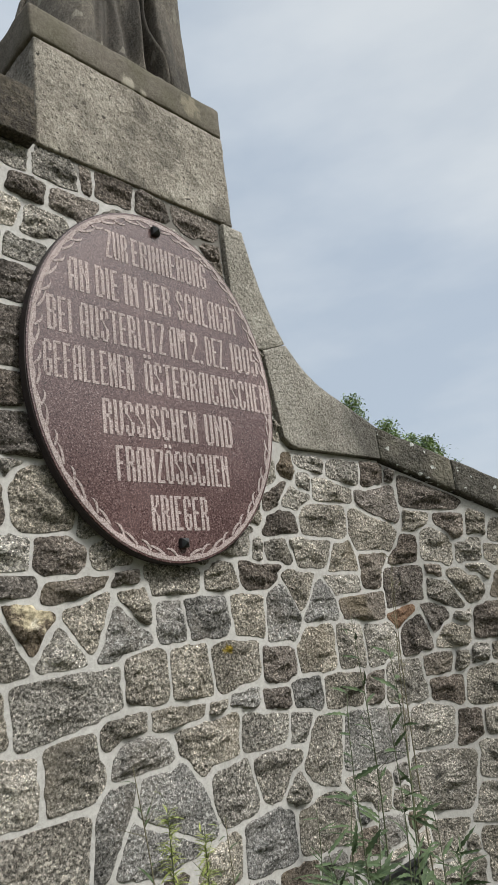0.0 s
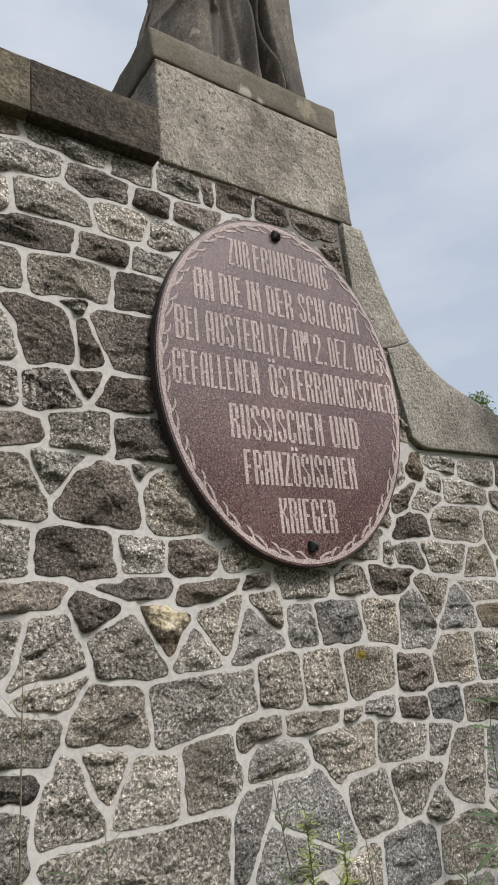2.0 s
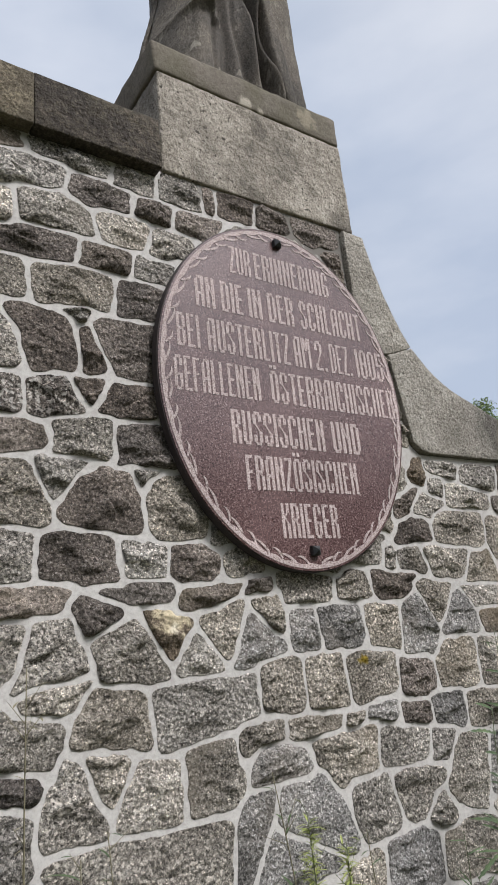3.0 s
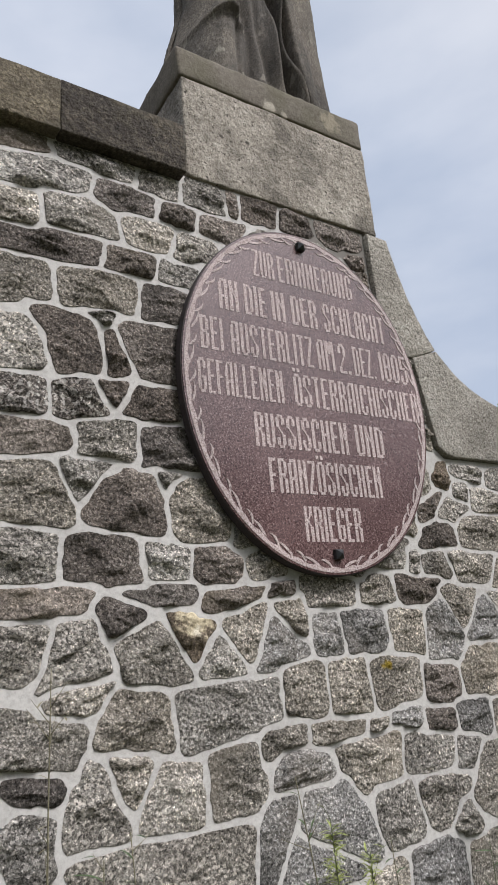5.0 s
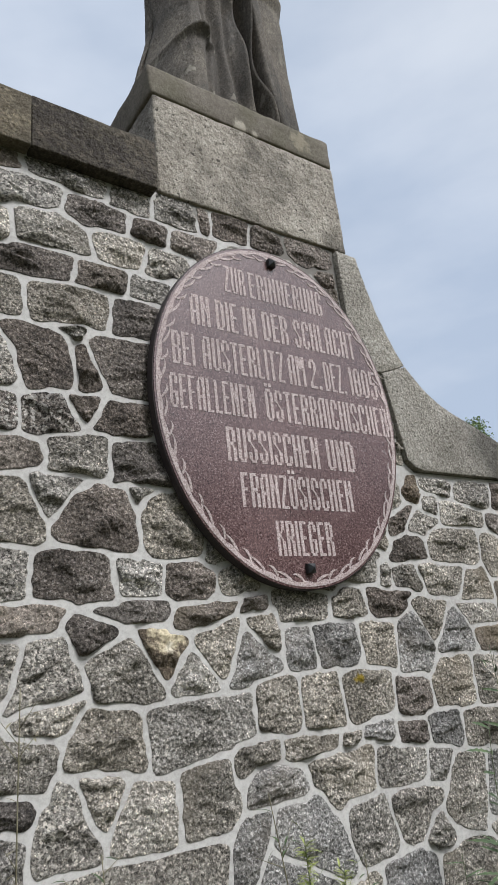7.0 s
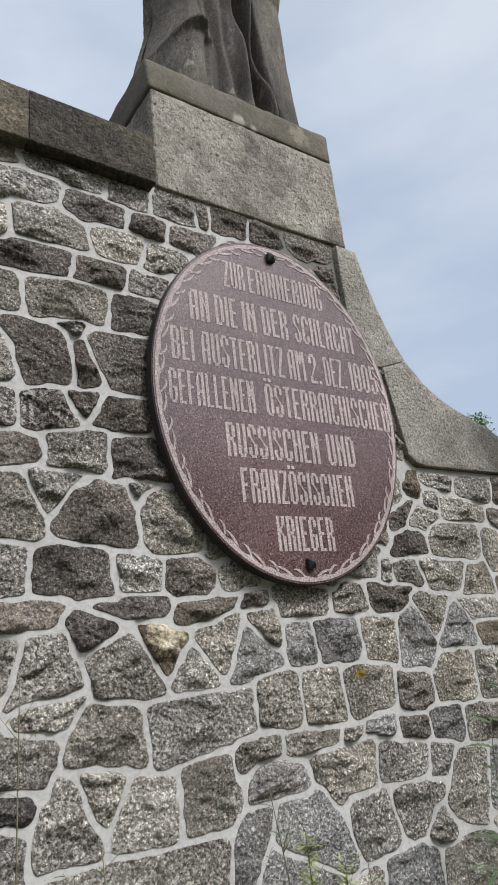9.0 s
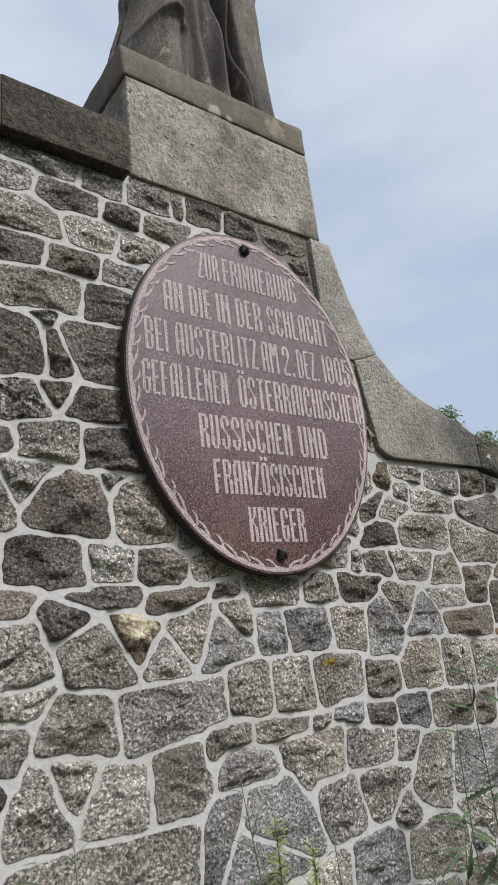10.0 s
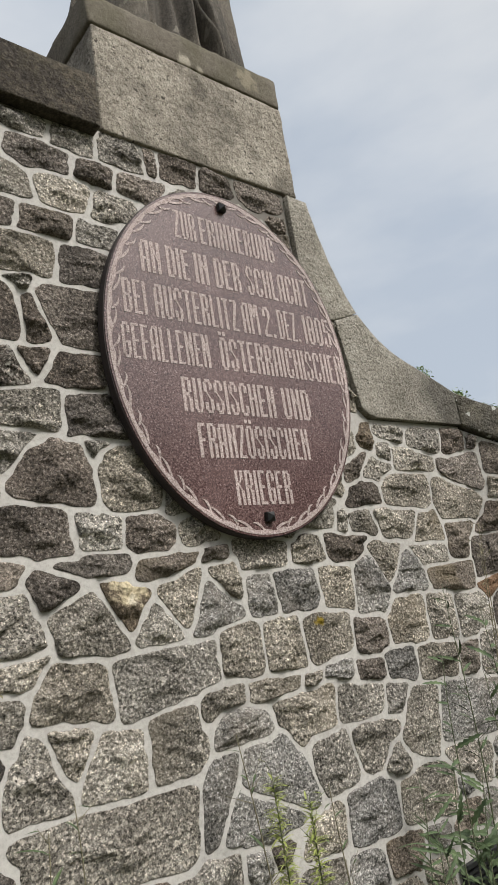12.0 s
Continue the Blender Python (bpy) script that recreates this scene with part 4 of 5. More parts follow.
# ---- statue: one plain draped shape ----
def make_statue():
    bm = bmesh.new()
    sides, rings = 400, []
    z0, height = 4.10, 2.15
    for j in range(181):
        t = j / 180
        z = z0 + height * t
        h = z - z0
        left = 1.25 + 0.27 * min(h, 0.9) + 0.05 * max(0, h - 0.9)
        right = 2.35 + 0.05 * h
        if h > 1.55:                                  # shoulders close in to a plain head
            k = min(1, (h - 1.55) / 0.25)
            k = k * k * (3 - 2 * k)
            mid = (left + right) / 2
            half = (right - left) / 2 * (1 - k) + 0.13 * k
            if h > 1.95:
                half *= math.sqrt(max(0.02, 1 - ((h - 1.95) / 0.21) ** 2))
            left, right = mid - half, mid + half
        cx, rx = (left + right) / 2, (right - left) / 2
        cy, ry = 2.44 + 0.05 * h, rx * 0.70
        folds = 1.0 if h < 1.4 else max(0, 1 - (h - 1.4) / 0.3)
        ring = []
        for i in range(sides):
            a = 2 * math.pi * i / sides
            a -= 0.5 * math.cos(a)                    # finest where the folds are
            deg = math.degrees(a)
            deg = deg - 360 if deg > 180 else deg     # -90 faces the viewer's side of the wall
            r = 1.0
            x = cx + rx * math.cos(a)
            x -= 0.24 * h * min(1.0, max(0.0, (2.0 - x) / 0.65))       # folds lean with the figure
            front = folds * max(0.0, -math.sin(a)) ** 0.5
            hem = 0.58 - 3.0 * (x - 1.44) ** 2           # raised hem arching over the knee
            out = 0.0
            for at, width, deep in ((1.31, 0.04, -0.21), (1.25, 0.03, 0.05), (1.62, 0.03, -0.05), (1.765, 0.024, 0.07), (1.70, 0.02, -0.03),
                                    (1.83, 0.045, -0.23), (1.885, 0.016, 0.08), (1.935, 0.02, -0.17), (1.55, 0.02, -0.03)):
                out += deep * math.exp(-((x - at - 0.012 * math.sin(h * 7 + at * 30)) / width) ** 2)
            out += 0.10 * math.exp(-((x - 1.44) / 0.105) ** 4) * (0.75 if h < hem else 0.25)
            out += 0.075 * math.exp(-((h - hem) / 0.035) ** 2) * math.exp(-((x - 1.45) / 0.13) ** 4)
            out += 0.05 * math.exp(-((x - 1.72) / 0.06) ** 2) * math.exp(-(h / 0.1) ** 2)
            out -= 0.14 / (1 + math.exp(-(x - 2.035 - 0.02 * math.sin(h * 2)) / 0.006))
            side = folds * max(0.0, -math.cos(a)) * (0.05 * (0.5 - abs(math.sin(a * 7 + h))) )
            r += side
            r += 0.008 * noise.noise(Vector((a * 4, h * 6, 0))) + 0.004 * noise.noise(Vector((math.cos(a) * 30, math.sin(a) * 30, h * 25)))
            e = 4.0 if -90 < deg < 60 and h < 1.5 else 2.3          # the cloak stands square at its corner
            r /= (abs(math.cos(a)) ** e + abs(math.sin(a)) ** e) ** (1 / e)
            ring.append(bm.verts.new((cx + rx * r * math.cos(a), max(2.0, cy + ry * r * math.sin(a) - front * out), z)))
        rings.append(ring)
    for p, q in zip(rings, rings[1:]):
        for i in range(sides):
            bm.faces.new((p[i], p[(i + 1) % sides], q[(i + 1) % sides], q[i]))
    bm.faces.new(rings[0][::-1])
    bm.faces.new(rings[-1])
    # a rough lump of broken stone at the hem
    for x, y, sx, sz in ((1.70, 2.06, 0.07, 0.035), (1.83, 2.05, 0.08, 0.03)):
        ball = bmesh.ops.create_icosphere(bm, subdivisions=3, radius=1.0)["verts"]
        for v in ball:
            k = 1 + 0.25 * noise.noise(v.co * 2.2 + Vector((x * 9, 0, 0)))
            v.co = Vector((x + v.co.x * sx * k, y + v.co.y * 0.05 * k, 4.118 + v.co.z * sz * k))
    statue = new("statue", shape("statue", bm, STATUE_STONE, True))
    tagged(statue, "weathered grey stone statue in a long draped robe on the pedestal", "statue")


make_statue()


# ---- plaque ----
PX, PZ, PA, PB, PF = 1.658, 2.560, 0.590, 0.710, 1.940     # middle, half axes, front face


def ellipse(a, b, k, n):
    t = 2 * math.pi * k / n
    return PX + a * math.cos(t), PZ + b * math.sin(t)


# narrow upright capitals, as strokes in a unit box
BOWL = [(1, 0.76), (1, 0.9), (0.75, 1), (0.25, 1), (0, 0.9), (0, 0.1), (0.25, 0), (0.75, 0), (1, 0.1), (1, 0.24)]
ROUND = [(0.25, 0), (0, 0.1), (0, 0.9), (0.25, 1), (0.75, 1), (1, 0.9), (1, 0.1), (0.75, 0), (0.25, 0)]
HEAD = [(0, 0), (0, 1), (0.75, 1), (1, 0.9), (1, 0.62), (0.75, 0.52), (0, 0.52)]
GLYPHS = {
    "A": (1, [[(0, 0), (0, 0.86), (0.3, 1), (1, 1), (1, 0)], [(0, 0.42), (1, 0.42)]]), "B": (1, [HEAD, [(0.75, 0.52), (1, 0.42), (1, 0.1), (0.75, 0), (0, 0)]]),
    "C": (1, [BOWL]), "D": (1, [[(0, 0), (0, 1), (0.7, 1), (1, 0.87), (1, 0.13), (0.7, 0), (0, 0)]]),
    "E": (0.85, [[(1, 1), (0, 1), (0, 0), (1, 0)], [(0, 0.52), (0.8, 0.52)]]), "F": (0.85, [[(1, 1), (0, 1), (0, 0)], [(0, 0.52), (0.8, 0.52)]]),
    "G": (1, [BOWL, [(1, 0.24), (1, 0.44), (0.6, 0.44)]]), "H": (1, [[(0, 0), (0, 1)], [(1, 0), (1, 1)], [(0, 0.55), (1, 0.55)]]),
    "I": (0.0, [[(0, 0), (0, 1)]]), "K": (1, [[(0, 0), (0, 1)], [(1, 1), (1, 0.8), (0, 0.52)], [(0.4, 0.6), (1, 0.36), (1, 0)]]),
    "L": (0.8, [[(0, 1), (0, 0), (1, 0)]]), "M": (1.5, [[(0, 0), (0, 1), (0.2, 1), (0.5, 0.62), (0.8, 1), (1, 1), (1, 0)]]),
    "N": (1, [[(0, 0), (0, 1)], [(0, 0.95), (1, 0.3)], [(1, 1), (1, 0)]]), "O": (1, [ROUND]), "R": (1, [HEAD, [(0.45, 0.52), (1, 0.36), (1, 0)]]),
    "S": (1, [[(1, 0.76), (1, 0.9), (0.75, 1), (0.25, 1), (0, 0.9), (0, 0.68), (1, 0.34), (1, 0.1), (0.75, 0), (0.25, 0), (0, 0.1), (0, 0.24)]]),
    "T": (0.9, [[(0, 1), (1, 1)], [(0.5, 1), (0.5, 0)]]), "U": (1, [[(0, 1), (0, 0.1), (0.25, 0), (0.75, 0), (1, 0.1), (1, 1)]]),
    "Z": (0.9, [[(0, 1), (1, 1), (1, 0.9), (0, 0.1), (0, 0), (1, 0)]]), "2": (1, [[(0, 0.74), (0, 0.9), (0.25, 1), (0.75, 1), (1, 0.9), (1, 0.64), (0, 0.14), (0, 0), (1, 0)]]),
    "1": (0.3, [[(0, 0.86), (1, 1), (1, 0)]]), "8": (1, [ROUND, [(0, 0.52), (1, 0.52)]]), "0": (1, [ROUND]),
    "5": (1, [[(1, 1), (0, 1), (0, 0.56), (0.75, 0.56), (1, 0.46), (1, 0.1), (0.75, 0), (0.25, 0), (0, 0.1), (0, 0.24)]]), ".": (0.0, [[(0, 0), (0, 0.03)]]),
}
GLYPHS["Ö"] = (1, [ROUND, [(0.08, 1.17), (0.08, 1.2)], [(0.92, 1.17), (0.92, 1.2)]])


def lettering(words, x0, x1, z0, z1):
    """The strokes of a word, cut between x0 and x1 and from foot to head, standing barely proud of the slab."""
    bm = bmesh.new()
    stroke, gap = 0.58, 0.32                             # in widths of a letter between its uprights
    unit = (x1 - x0) / (sum(GLYPHS[c][0] + stroke for c in words) + gap * (len(words) - 1))
    half, x, count = stroke * unit / 2, x0, 0
    for c in words:
        wide, lines = GLYPHS[c]
        for line in lines:
            pts = [Vector((x + half + px * wide * unit, 0, z0 + half + pz * (z1 - z0 - 2 * half))) for px, pz in line]
            for p, q in zip(pts, pts[1:]):
                d = (q - p).normalized()
                n = Vector((-d.z, 0, d.x)) * half * (1.0 if abs(d.z) > 0.96 else 0.8 if abs(d.x) > 0.96 else 0.5)
                near = PF - 0.0011 - 0.00006 * (count % 12)
                count += 1
                ring = [p - d * half * 0.8 + n, q + d * half * 0.8 + n, q + d * half * 0.8 - n, p - d * half * 0.8 - n]
                top = [bm.verts.new((v.x, near, v.z)) for v in ring]
                low = [bm.verts.new((v.x, PF + 0.001, v.z)) for v in ring]
                bm.faces.new(top)
                for k in range(4):
                    bm.faces.new((top[k], low[k], low[(k + 1) % 4], top[(k + 1) % 4]))
        x += (wide + stroke + gap) * unit
    return bm


def make_plaque():
    base = tagged(new("memorial_plaque"), "oval polished red granite plaque with a carved German inscription", "plaque")
    base.location = (PX, 1.97, PZ)
    back = Matrix.Translation((-PX, -1.97, -PZ))

    def put(name, bm, mat, label="", smooth=False, on=None):
        bmesh.ops.transform(bm, matrix=back, verts=bm.verts)
        return part(name, bm, mat, on or base, label, smooth)

    n = 160
    slab = put("slab", prism([ellipse(PA - 0.004, PB - 0.004, k, n) for k in range(n)], PF, PF + 0.004), POLISHED, "polished red-brown speckled granite face")
    put("rim", prism([ellipse(PA, PB, k, n) for k in range(n)], PF + 0.004, PF + 0.042), SLAB_EDGE, "granite edge with its shade put into a dark colour")

    # carved border: a narrow band with pointed leaves growing from it
    bm = bmesh.new()
    y = PF - 0.0015
    inner, outer = [], []
    for k in range(n):
        w = 0.017 + 0.004 * math.sin(k * 1.7)
        for lst, d in ((outer, 0.012), (inner, 0.012 + w)):
            x, z = ellipse(PA - d, PB - d, k, n)
            lst.append((bm.verts.new((x, y, z)), bm.verts.new((x, PF + 0.001, z))))
    for k in range(n):
        j = (k + 1) % n
        bm.faces.new((outer[k][0], outer[j][0], inner[j][0], inner[k][0]))
        bm.faces.new((outer[k][0], outer[k][1], outer[j][1], outer[j][0]))
        bm.faces.new((inner[k][0], inner[j][0], inner[j][1], inner[k][1]))
    put("border_band", bm, HAMMERED, "pale carved border band", on=slab)
    bm = bmesh.new()
    leaves = 60
    for k in range(leaves):
        t = 2 * math.pi * (k + 0.5) / leaves
        way = 1 if math.cos(t) > 0 else -1              # leaves climb both sides from the foot
        tang = Vector((-PA * math.sin(t), 0, PB * math.cos(t))).normalized() * way
        nrm = Vector((-math.cos(t) / PA, 0, -math.sin(t) / PB)).normalized()
        c = Vector((PX + (PA - 0.028) * math.cos(t), y - 0.0005, PZ + (PB - 0.028) * math.sin(t)))
        length = 0.080 if k % 2 else 0.052
        top, low = [], []
        for i in range(7):
            f = i / 6
            mid = c + tang * length * f + nrm * (0.002 + (0.024 if k % 2 else 0.03) * math.sin(f * 1.9) - 0.006 * f)
            w = 0.0042 * math.sin(math.pi * (0.25 + 0.75 * f)) + 0.0006
            for lst, s in ((top, 1), (low, -1)):
                p = mid + s * w * (nrm - tang * 0.4).normalized()
                lst.append((bm.verts.new(p), bm.verts.new(p + Vector((0, 0.003, 0)))))
        for i in range(6):
            bm.faces.new((top[i][0], top[i + 1][0], low[i + 1][0], low[i][0]))
            bm.faces.new((top[i][0], top[i][1], top[i + 1][1], top[i + 1][0]))
            bm.faces.new((low[i][0], low[i + 1][0], low[i + 1][1], low[i][1]))
    put("border_leaves", bm, HAMMERED, "pale carved leaf ornament", on=slab)

    # inscription: text, left and right end, foot and head of the capitals
    lines = (((("ZUR", 1.412, 1.513), ("ERINNERUNG", 1.533, 1.922)), 3.018, 3.140),
             ((("AN", 1.244, 1.329), ("DIE", 1.357, 1.458), ("IN", 1.483, 1.547), ("DER", 1.578, 1.707), ("SCHLACHT", 1.740, 2.080)), 2.838, 2.970),
             ((("BEI", 1.153, 1.248), ("AUSTERLITZ", 1.281, 1.661), ("AM", 1.685, 1.771), ("2.", 1.795, 1.856), ("DEZ.", 1.875, 1.996), ("1805", 2.015, 2.182)), 2.662, 2.797),
             ((("GEFALLENEN", 1.132, 1.497), ("ÖSTERRAICHISCHEN", 1.547, 2.212)), 2.491, 2.625),
             ((("RUSSISCHEN", 1.350, 1.784), ("UND", 1.826, 1.974)), 2.313, 2.446), ((("FRANZÖSISCHEN", 1.394, 1.930),), 2.146, 2.276), ((("KRIEGER", 1.528, 1.797),), 1.972, 2.103))
    for words, x0, x1, z0, z1 in ((*word, z0, z1) for group, z0, z1 in lines for word in group):
        put("inscription_word", lettering(words, x0, x1, z0, z1), HAMMERED, "pale hammered capitals reading " + words, on=slab)

    for z in (3.208, 1.926):
        bm = bmesh.new()
        s = 0.017
        foot = [bm.verts.new((PX + a * s, PF, z + b * s)) for a, b in ((-1, -1), (1, -1), (1, 1), (-1, 1))]
        neck = [bm.verts.new((PX + a * s, PF - 0.018, z + b * s)) for a, b in ((-1, -1), (1, -1), (1, 1), (-1, 1))]
        tip = bm.verts.new((PX, PF - 0.034, z))
        for i in range(4):
            bm.faces.new((foot[i], foot[(i + 1) % 4], neck[(i + 1) % 4], neck[i]))
            bm.faces.new((neck[i], neck[(i + 1) % 4], tip))
        put("bolt_head", bm, BLACK_IRON, "black iron bolt with a pyramid head")
    for dx, z in ((0, 3.1), (0, 2.05), (-0.4, 2.56), (0.4, 2.56)):      # spacers that hold the slab off the wall
        put("spacer", prism([(PX + dx - 0.03, z - 0.03), (PX + dx + 0.03, z - 0.03), (PX + dx + 0.03, z + 0.03), (PX + dx - 0.03, z + 0.03)], PF + 0.042, 2.0), BLACK_IRON)


make_plaque()


# ---- plants ----
def make_weed(foot, lean, height, leaves, length, width, seed, label, leaf_mat=LEAF_DARK, stem_mat=STEM_GREEN, start=0.2, pods=0, bend=0.05):
    rng = random.Random(seed)
    weed = tagged(new("weed"), label, "weed", "weeds along the wall")
    weed.location = foot
    pts, rad = [], []
    for i in range(15):
        t = i / 14
        pts.append(Vector((lean[0] * t + bend * math.sin(t * 5 + seed) * t, lean[1] * t, height * t - 0.03)))
        rad.append(0.0036 * (1 - t) + 0.0012)
    bm = bmesh.new()
    tube(bm, pts, rad)
    twigs = []
    for k in range(pods):
        t = rng.uniform(0.55, 1.0)
        p = pts[0].lerp(pts[-1], t) if t >= 1 else pts[int(t * 14)].lerp(pts[int(t * 14) + 1], t * 14 % 1)
        d = Vector((rng.uniform(-1, 1), rng.uniform(-0.5, 0.5), rng.uniform(0.3, 1))).normalized()
        tube(bm, [p, p + d * 0.03, p + d * rng.uniform(0.05, 0.11)], [0.0012, 0.001, 0.0005], 4)
        twigs.append(p + d * 0.05)
    part("stem", bm, stem_mat, weed, smooth=True)
    bm = bmesh.new()
    for k in range(leaves):
        t = start + (0.98 - start) * (k + rng.random()) / leaves
        p = pts[min(13, int(t * 14))].lerp(pts[min(13, int(t * 14)) + 1], t * 14 % 1)
        a = rng.uniform(0, 2 * math.pi)
        d = Vector((math.cos(a), 0.7 * math.sin(a), rng.uniform(0.2, 0.9)))
        s = (1.15 - 0.4 * t) * rng.uniform(0.6, 1.2)
        if width > 0.012:                               # jagged, thistle-like leaves
            leaf(bm, p, d, Vector((rng.gauss(0, 0.6), -0.8, 0.7)), length * s * 1.25, width * s * 0.78, rng.uniform(0.0, 0.6), 10, 0.5)
        else:
            leaf(bm, p, d, Vector((0, 0, 1)), length * s, width * s * 1.1, rng.uniform(0.2, 0.8))
    for p in twigs:
        leaf(bm, p, Vector((rng.uniform(-1, 1), rng.uniform(-1, 1), rng.uniform(-0.3, 1))), Vector((0, 0, 1)), 0.03, 0.006, 0.3, 3)
    part("foliage", bm, leaf_mat, weed)


TALL = "tall thin weed with jagged dark green leaves by the wall"
make_weed((2.57, 1.80, 0), (0.09, 0.0), 1.50, 24, 0.10, 0.034, 11, TALL, pods=5)
make_weed((2.35, 1.80, 0), (0.14, 0.02), 1.62, 20, 0.09, 0.026, 12, TALL, pods=10)
make_weed((2.17, 1.78, 0), (0.16, 0.0), 1.36, 20, 0.10, 0.034, 13, TALL, start=0.35)
make_weed((2.14, 1.76, 0), (0.10, 0.03), 1.00, 17, 0.12, 0.04, 14, TALL, start=0.35)
make_weed((2.34, 1.78, 0), (0.0, 0.0), 0.92, 16, 0.13, 0.04, 15, TALL, start=0.3)
make_weed((1.98, 1.80, 0), (0.02, 0.0), 0.98, 16, 0.12, 0.014, 16, TALL, start=0.4)
make_weed((2.72, 1.78, 0), (0.02, 0.0), 0.85, 14, 0.12, 0.036, 17, TALL, start=0.3)
make_weed((2.35, 1.74, 0), (0.18, 0.0), 1.25, 12, 0.10, 0.032, 18, TALL, start=0.3, pods=6)
LOW = "low bushy weed with jagged green leaves at the wall foot"
for k, (x, h) in enumerate(((1.96, 0.80), (2.10, 0.86), (2.24, 0.78), (2.40, 0.74), (2.52, 0.70), (2.62, 0.66), (2.80, 0.62), (2.92, 0.60))):
    make_weed((x, 1.76 + 0.04 * (k % 2), 0), (0.03 * (-1) ** k, 0.0), h, 17, 0.12, 0.026, 60 + k, LOW, LEAF_DARK, start=0.45)
DRY = "dry brownish grass stalk with small seed twigs"
make_weed((0.60, 1.80, 0), (-0.03, 0.0), 1.66, 6, 0.05, 0.006, 21, DRY, STEM_DRY, STEM_DRY, 0.6, 12, 0.015)
make_weed((0.66, 1.78, 0), (0.02, 0.0), 1.22, 8, 0.09, 0.012, 22, DRY, LEAF_DARK, STEM_DRY, 0.7, 2, 0.02)
make_weed((2.78, 1.86, 0), (0.08, 0.0), 1.86, 10, 0.07, 0.006, 27, DRY, STEM_DRY, STEM_DRY, 0.6, 16, 0.03)
make_weed((2.70, 1.86, 0), (0.12, 0.0), 1.78, 10, 0.07, 0.006, 28, DRY, STEM_DRY, STEM_DRY, 0.6, 16, 0.03)
make_weed((0.79, 1.80, 0), (-0.02, 0.0), 1.26, 7, 0.06, 0.008, 23, DRY, LEAF_DARK, STEM_DRY, 0.7, 4, 0.02)
make_weed((1.36, 1.80, 0), (-0.06, 0.0), 1.30, 7, 0.07, 0.009, 24, DRY, LEAF_DARK, STEM_DRY, 0.6, 6, 0.03)
make_weed((1.66, 1.80, 0), (-0.03, 0.0), 1.08, 6, 0.07, 0.008, 25, DRY, LEAF_DARK, STEM_DRY, 0.6, 3, 0.02)
FEATHER = "feathery yellow-green weed at the wall foot"
make_weed((1.40, 1.80, 0), (0.0, 0.0), 1.17, 260, 0.05, 0.006, 31, FEATHER, LEAF_YELLOW, STEM_GREEN, 0.6, 10, 0.01)
make_weed((1.53, 1.80, 0), (0.0, 0.0), 1.07, 230, 0.045, 0.006, 32, FEATHER, LEAF_YELLOW, STEM_GREEN, 0.65, 8, 0.01)


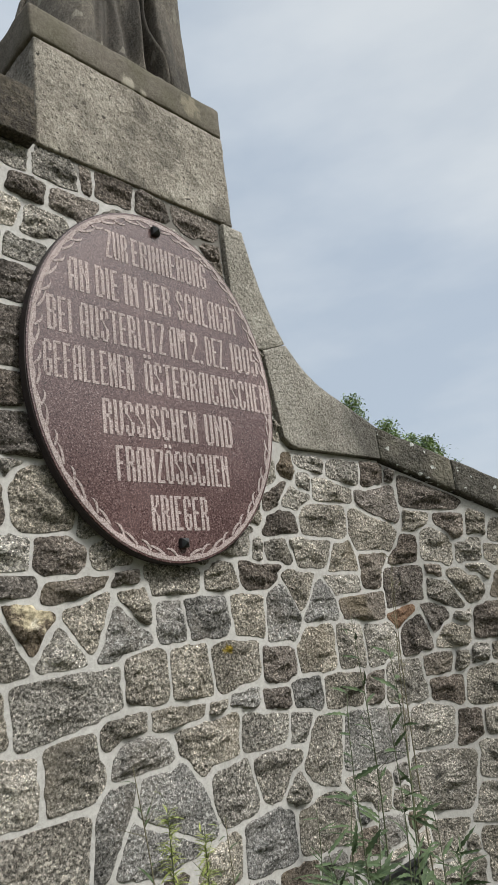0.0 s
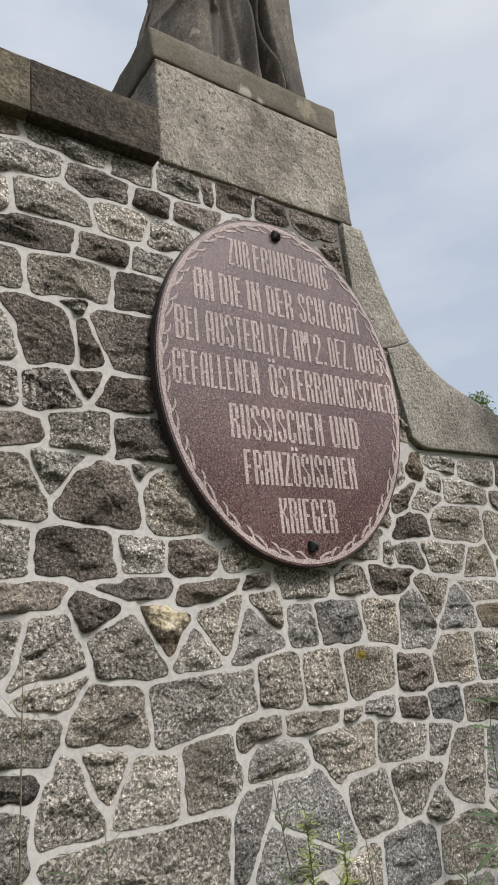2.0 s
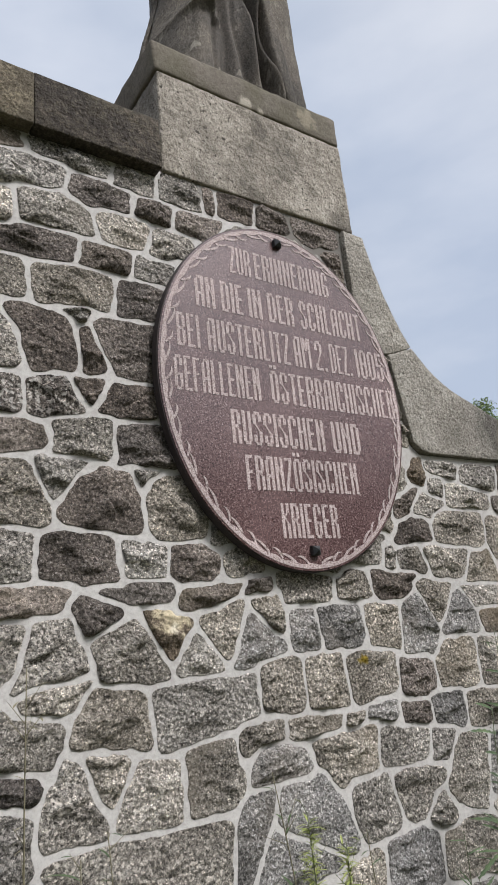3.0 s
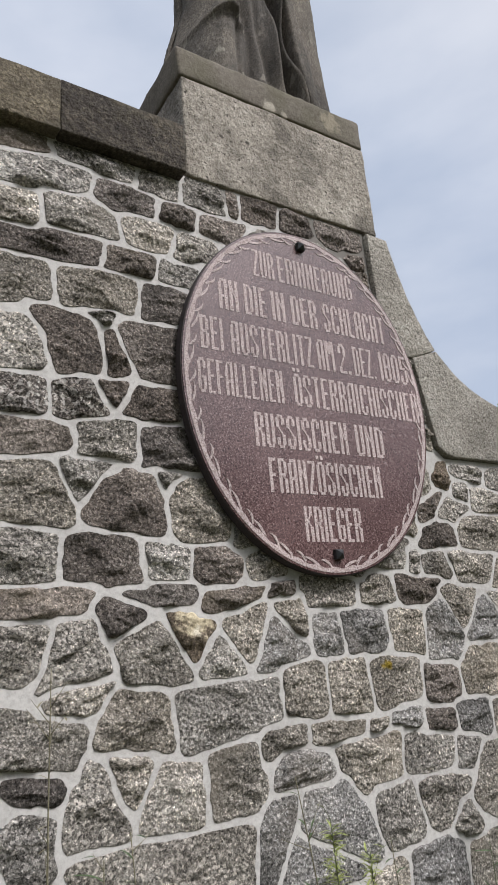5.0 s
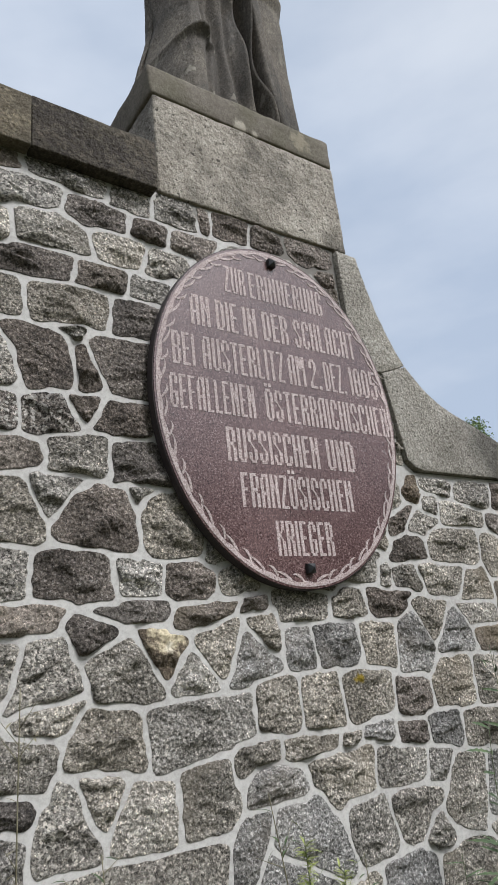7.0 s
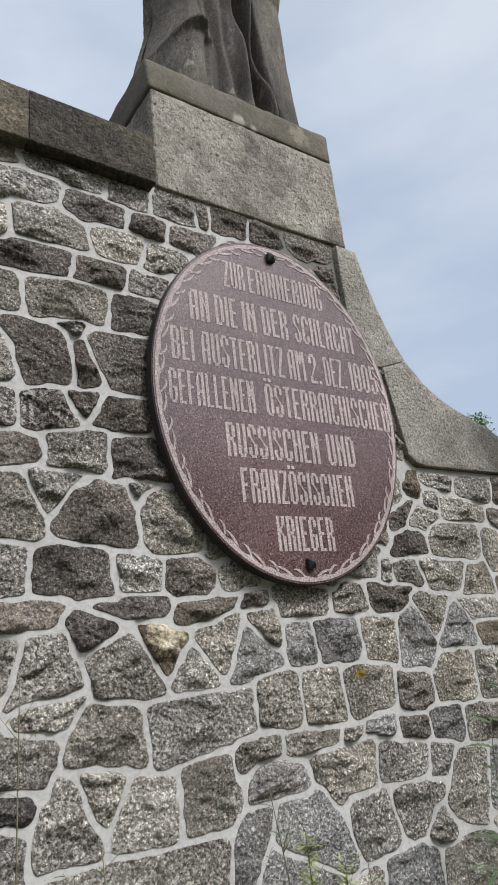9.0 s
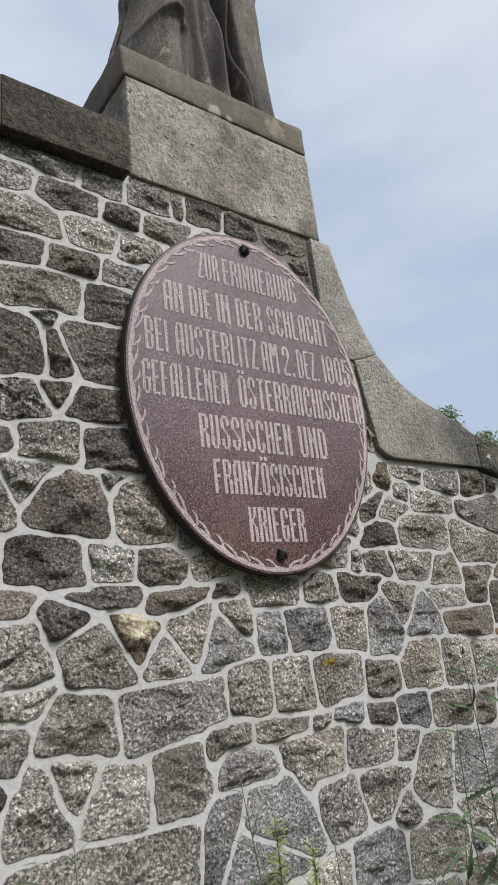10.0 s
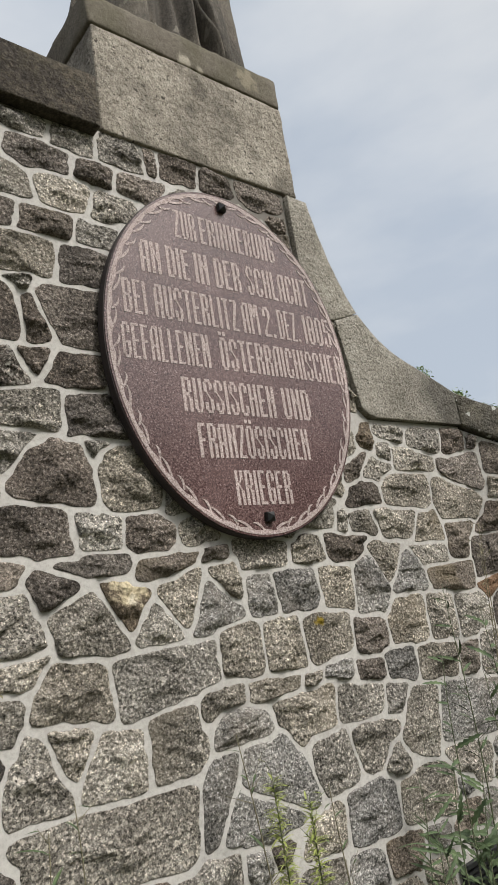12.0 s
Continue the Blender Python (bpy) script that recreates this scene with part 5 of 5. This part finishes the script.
def make_tree(bearing, rise, far, radius, seed):
    """A slender tree beyond the wall: bearing of its stem, rise of its top in degrees as seen from the path, distance."""
    rng = random.Random(seed)
    tree = tagged(new("tree"), "slender tree with fresh green leaves beyond the wall", "tree", "trees beyond the wall")
    x, y = far * math.sin(radians(bearing)), far * math.cos(radians(bearing))
    height = 1.65 + far * math.tan(radians(rise))
    tree.location = (0.08 + x, 0.07 + y, 0.0)
    wood, green = bmesh.new(), bmesh.new()
    stem = [Vector((0.12 * math.sin(3 * k / 9 + seed) * k / 9, 0.1 * math.cos(2 * k / 9 + seed) * k / 9, -0.2 + (height + 0.05) * k / 9)) for k in range(10)]
    tube(wood, stem, [0.11 * (1 - k / 9) + 0.008 for k in range(10)], 8)
    for k in range(46):
        t = 0.32 + 0.68 * (k / 45) ** 0.8
        root = stem[min(8, int(t * 9))].lerp(stem[min(8, int(t * 9)) + 1], min(1.0, t * 9 - min(8, int(t * 9))))
        a = k * 2.4 + rng.uniform(-0.4, 0.4)
        spread = radius * (min(1.0, (1 - t) / 0.28) ** 0.7 + 0.12) * rng.uniform(0.6, 1.15)
        tip = root + Vector((math.cos(a) * spread, math.sin(a) * spread, (0.55 * spread + 0.08) * rng.uniform(0.5, 1.1) * (1.0 if t < 0.9 else 0.5)))
        mid = root.lerp(tip, 0.5) - Vector((0, 0, 0.06 * spread))
        tube(wood, [root, mid, tip], [0.02 * (1.1 - t) + 0.006, 0.008, 0.003], 5)
        for _ in range(int(70 + 90 * spread / radius)):
            f = rng.uniform(0.25, 1.08)
            p = root.lerp(tip, f) + Vector((rng.gauss(0, 1), rng.gauss(0, 1), rng.gauss(0, 0.8))) * 0.12
            if p.z < height + 0.02:
                leaf(green, p, Vector((rng.uniform(-1, 1), rng.uniform(-1, 1), rng.uniform(-0.6, 0.7))), Vector((rng.gauss(0, 0.4), rng.gauss(0, 0.4), 1)), rng.uniform(0.06, 0.11), rng.uniform(0.035, 0.055), 0.35, 3)
    part("trunk", wood, STEM_DRY, tree, smooth=True)
    part("crown", green, LEAF_FRESH, tree)


make_tree(56.0, 16.95, 21.0, 0.85, 41)
make_tree(58.8, 14.5, 21.5, 0.75, 42)
make_tree(60.5, 12.9, 22.5, 0.7, 43)
make_tree(61.7, 12.4, 21.0, 0.7, 44)


# ---- vent at the wall foot ----
def make_vent():
    vent = tagged(new("vent"), "dark ribbed metal vent set low in the wall", "vent")
    vent.location = (2.665, 1.985, 0.31)
    back = Matrix.Translation((-2.665, -1.985, -0.31))

    def put(name, bm):
        bmesh.ops.transform(bm, matrix=back, verts=bm.verts)
        part(name, bm, BLACK_IRON, vent)

    put("back_plate", prism([(2.42, 0.13), (2.91, 0.13), (2.91, 0.50), (2.42, 0.50)], 1.992, 2.02))
    for x0, x1, z0, z1 in ((2.41, 2.43, 0.12, 0.51), (2.90, 2.92, 0.12, 0.51), (2.43, 2.90, 0.12, 0.14), (2.43, 2.90, 0.49, 0.51)):
        put("frame_bar", prism([(x0, z0), (x1, z0), (x1, z1), (x0, z1)], 1.972, 1.992, 0.003))
    for k in range(17):
        z = 0.147 + k * 0.02
        put("slat", prism([(2.432, z), (2.898, z), (2.898, z + 0.009), (2.432, z + 0.009)], 1.978, 1.992))


make_vent()


# ---- stones of the walls ----
RUBBLE.build(lambda u: wall_wing if u > CORNER else wall_main,
             lambda u, z: (0.35 < u < CORNER and z > 0.55 or CORNER <= u < 4.0 and z > 0.25) and not ((u - PX) / (PA - 0.16)) ** 2 + ((z - PZ) / (PB - 0.16)) ** 2 < 1)
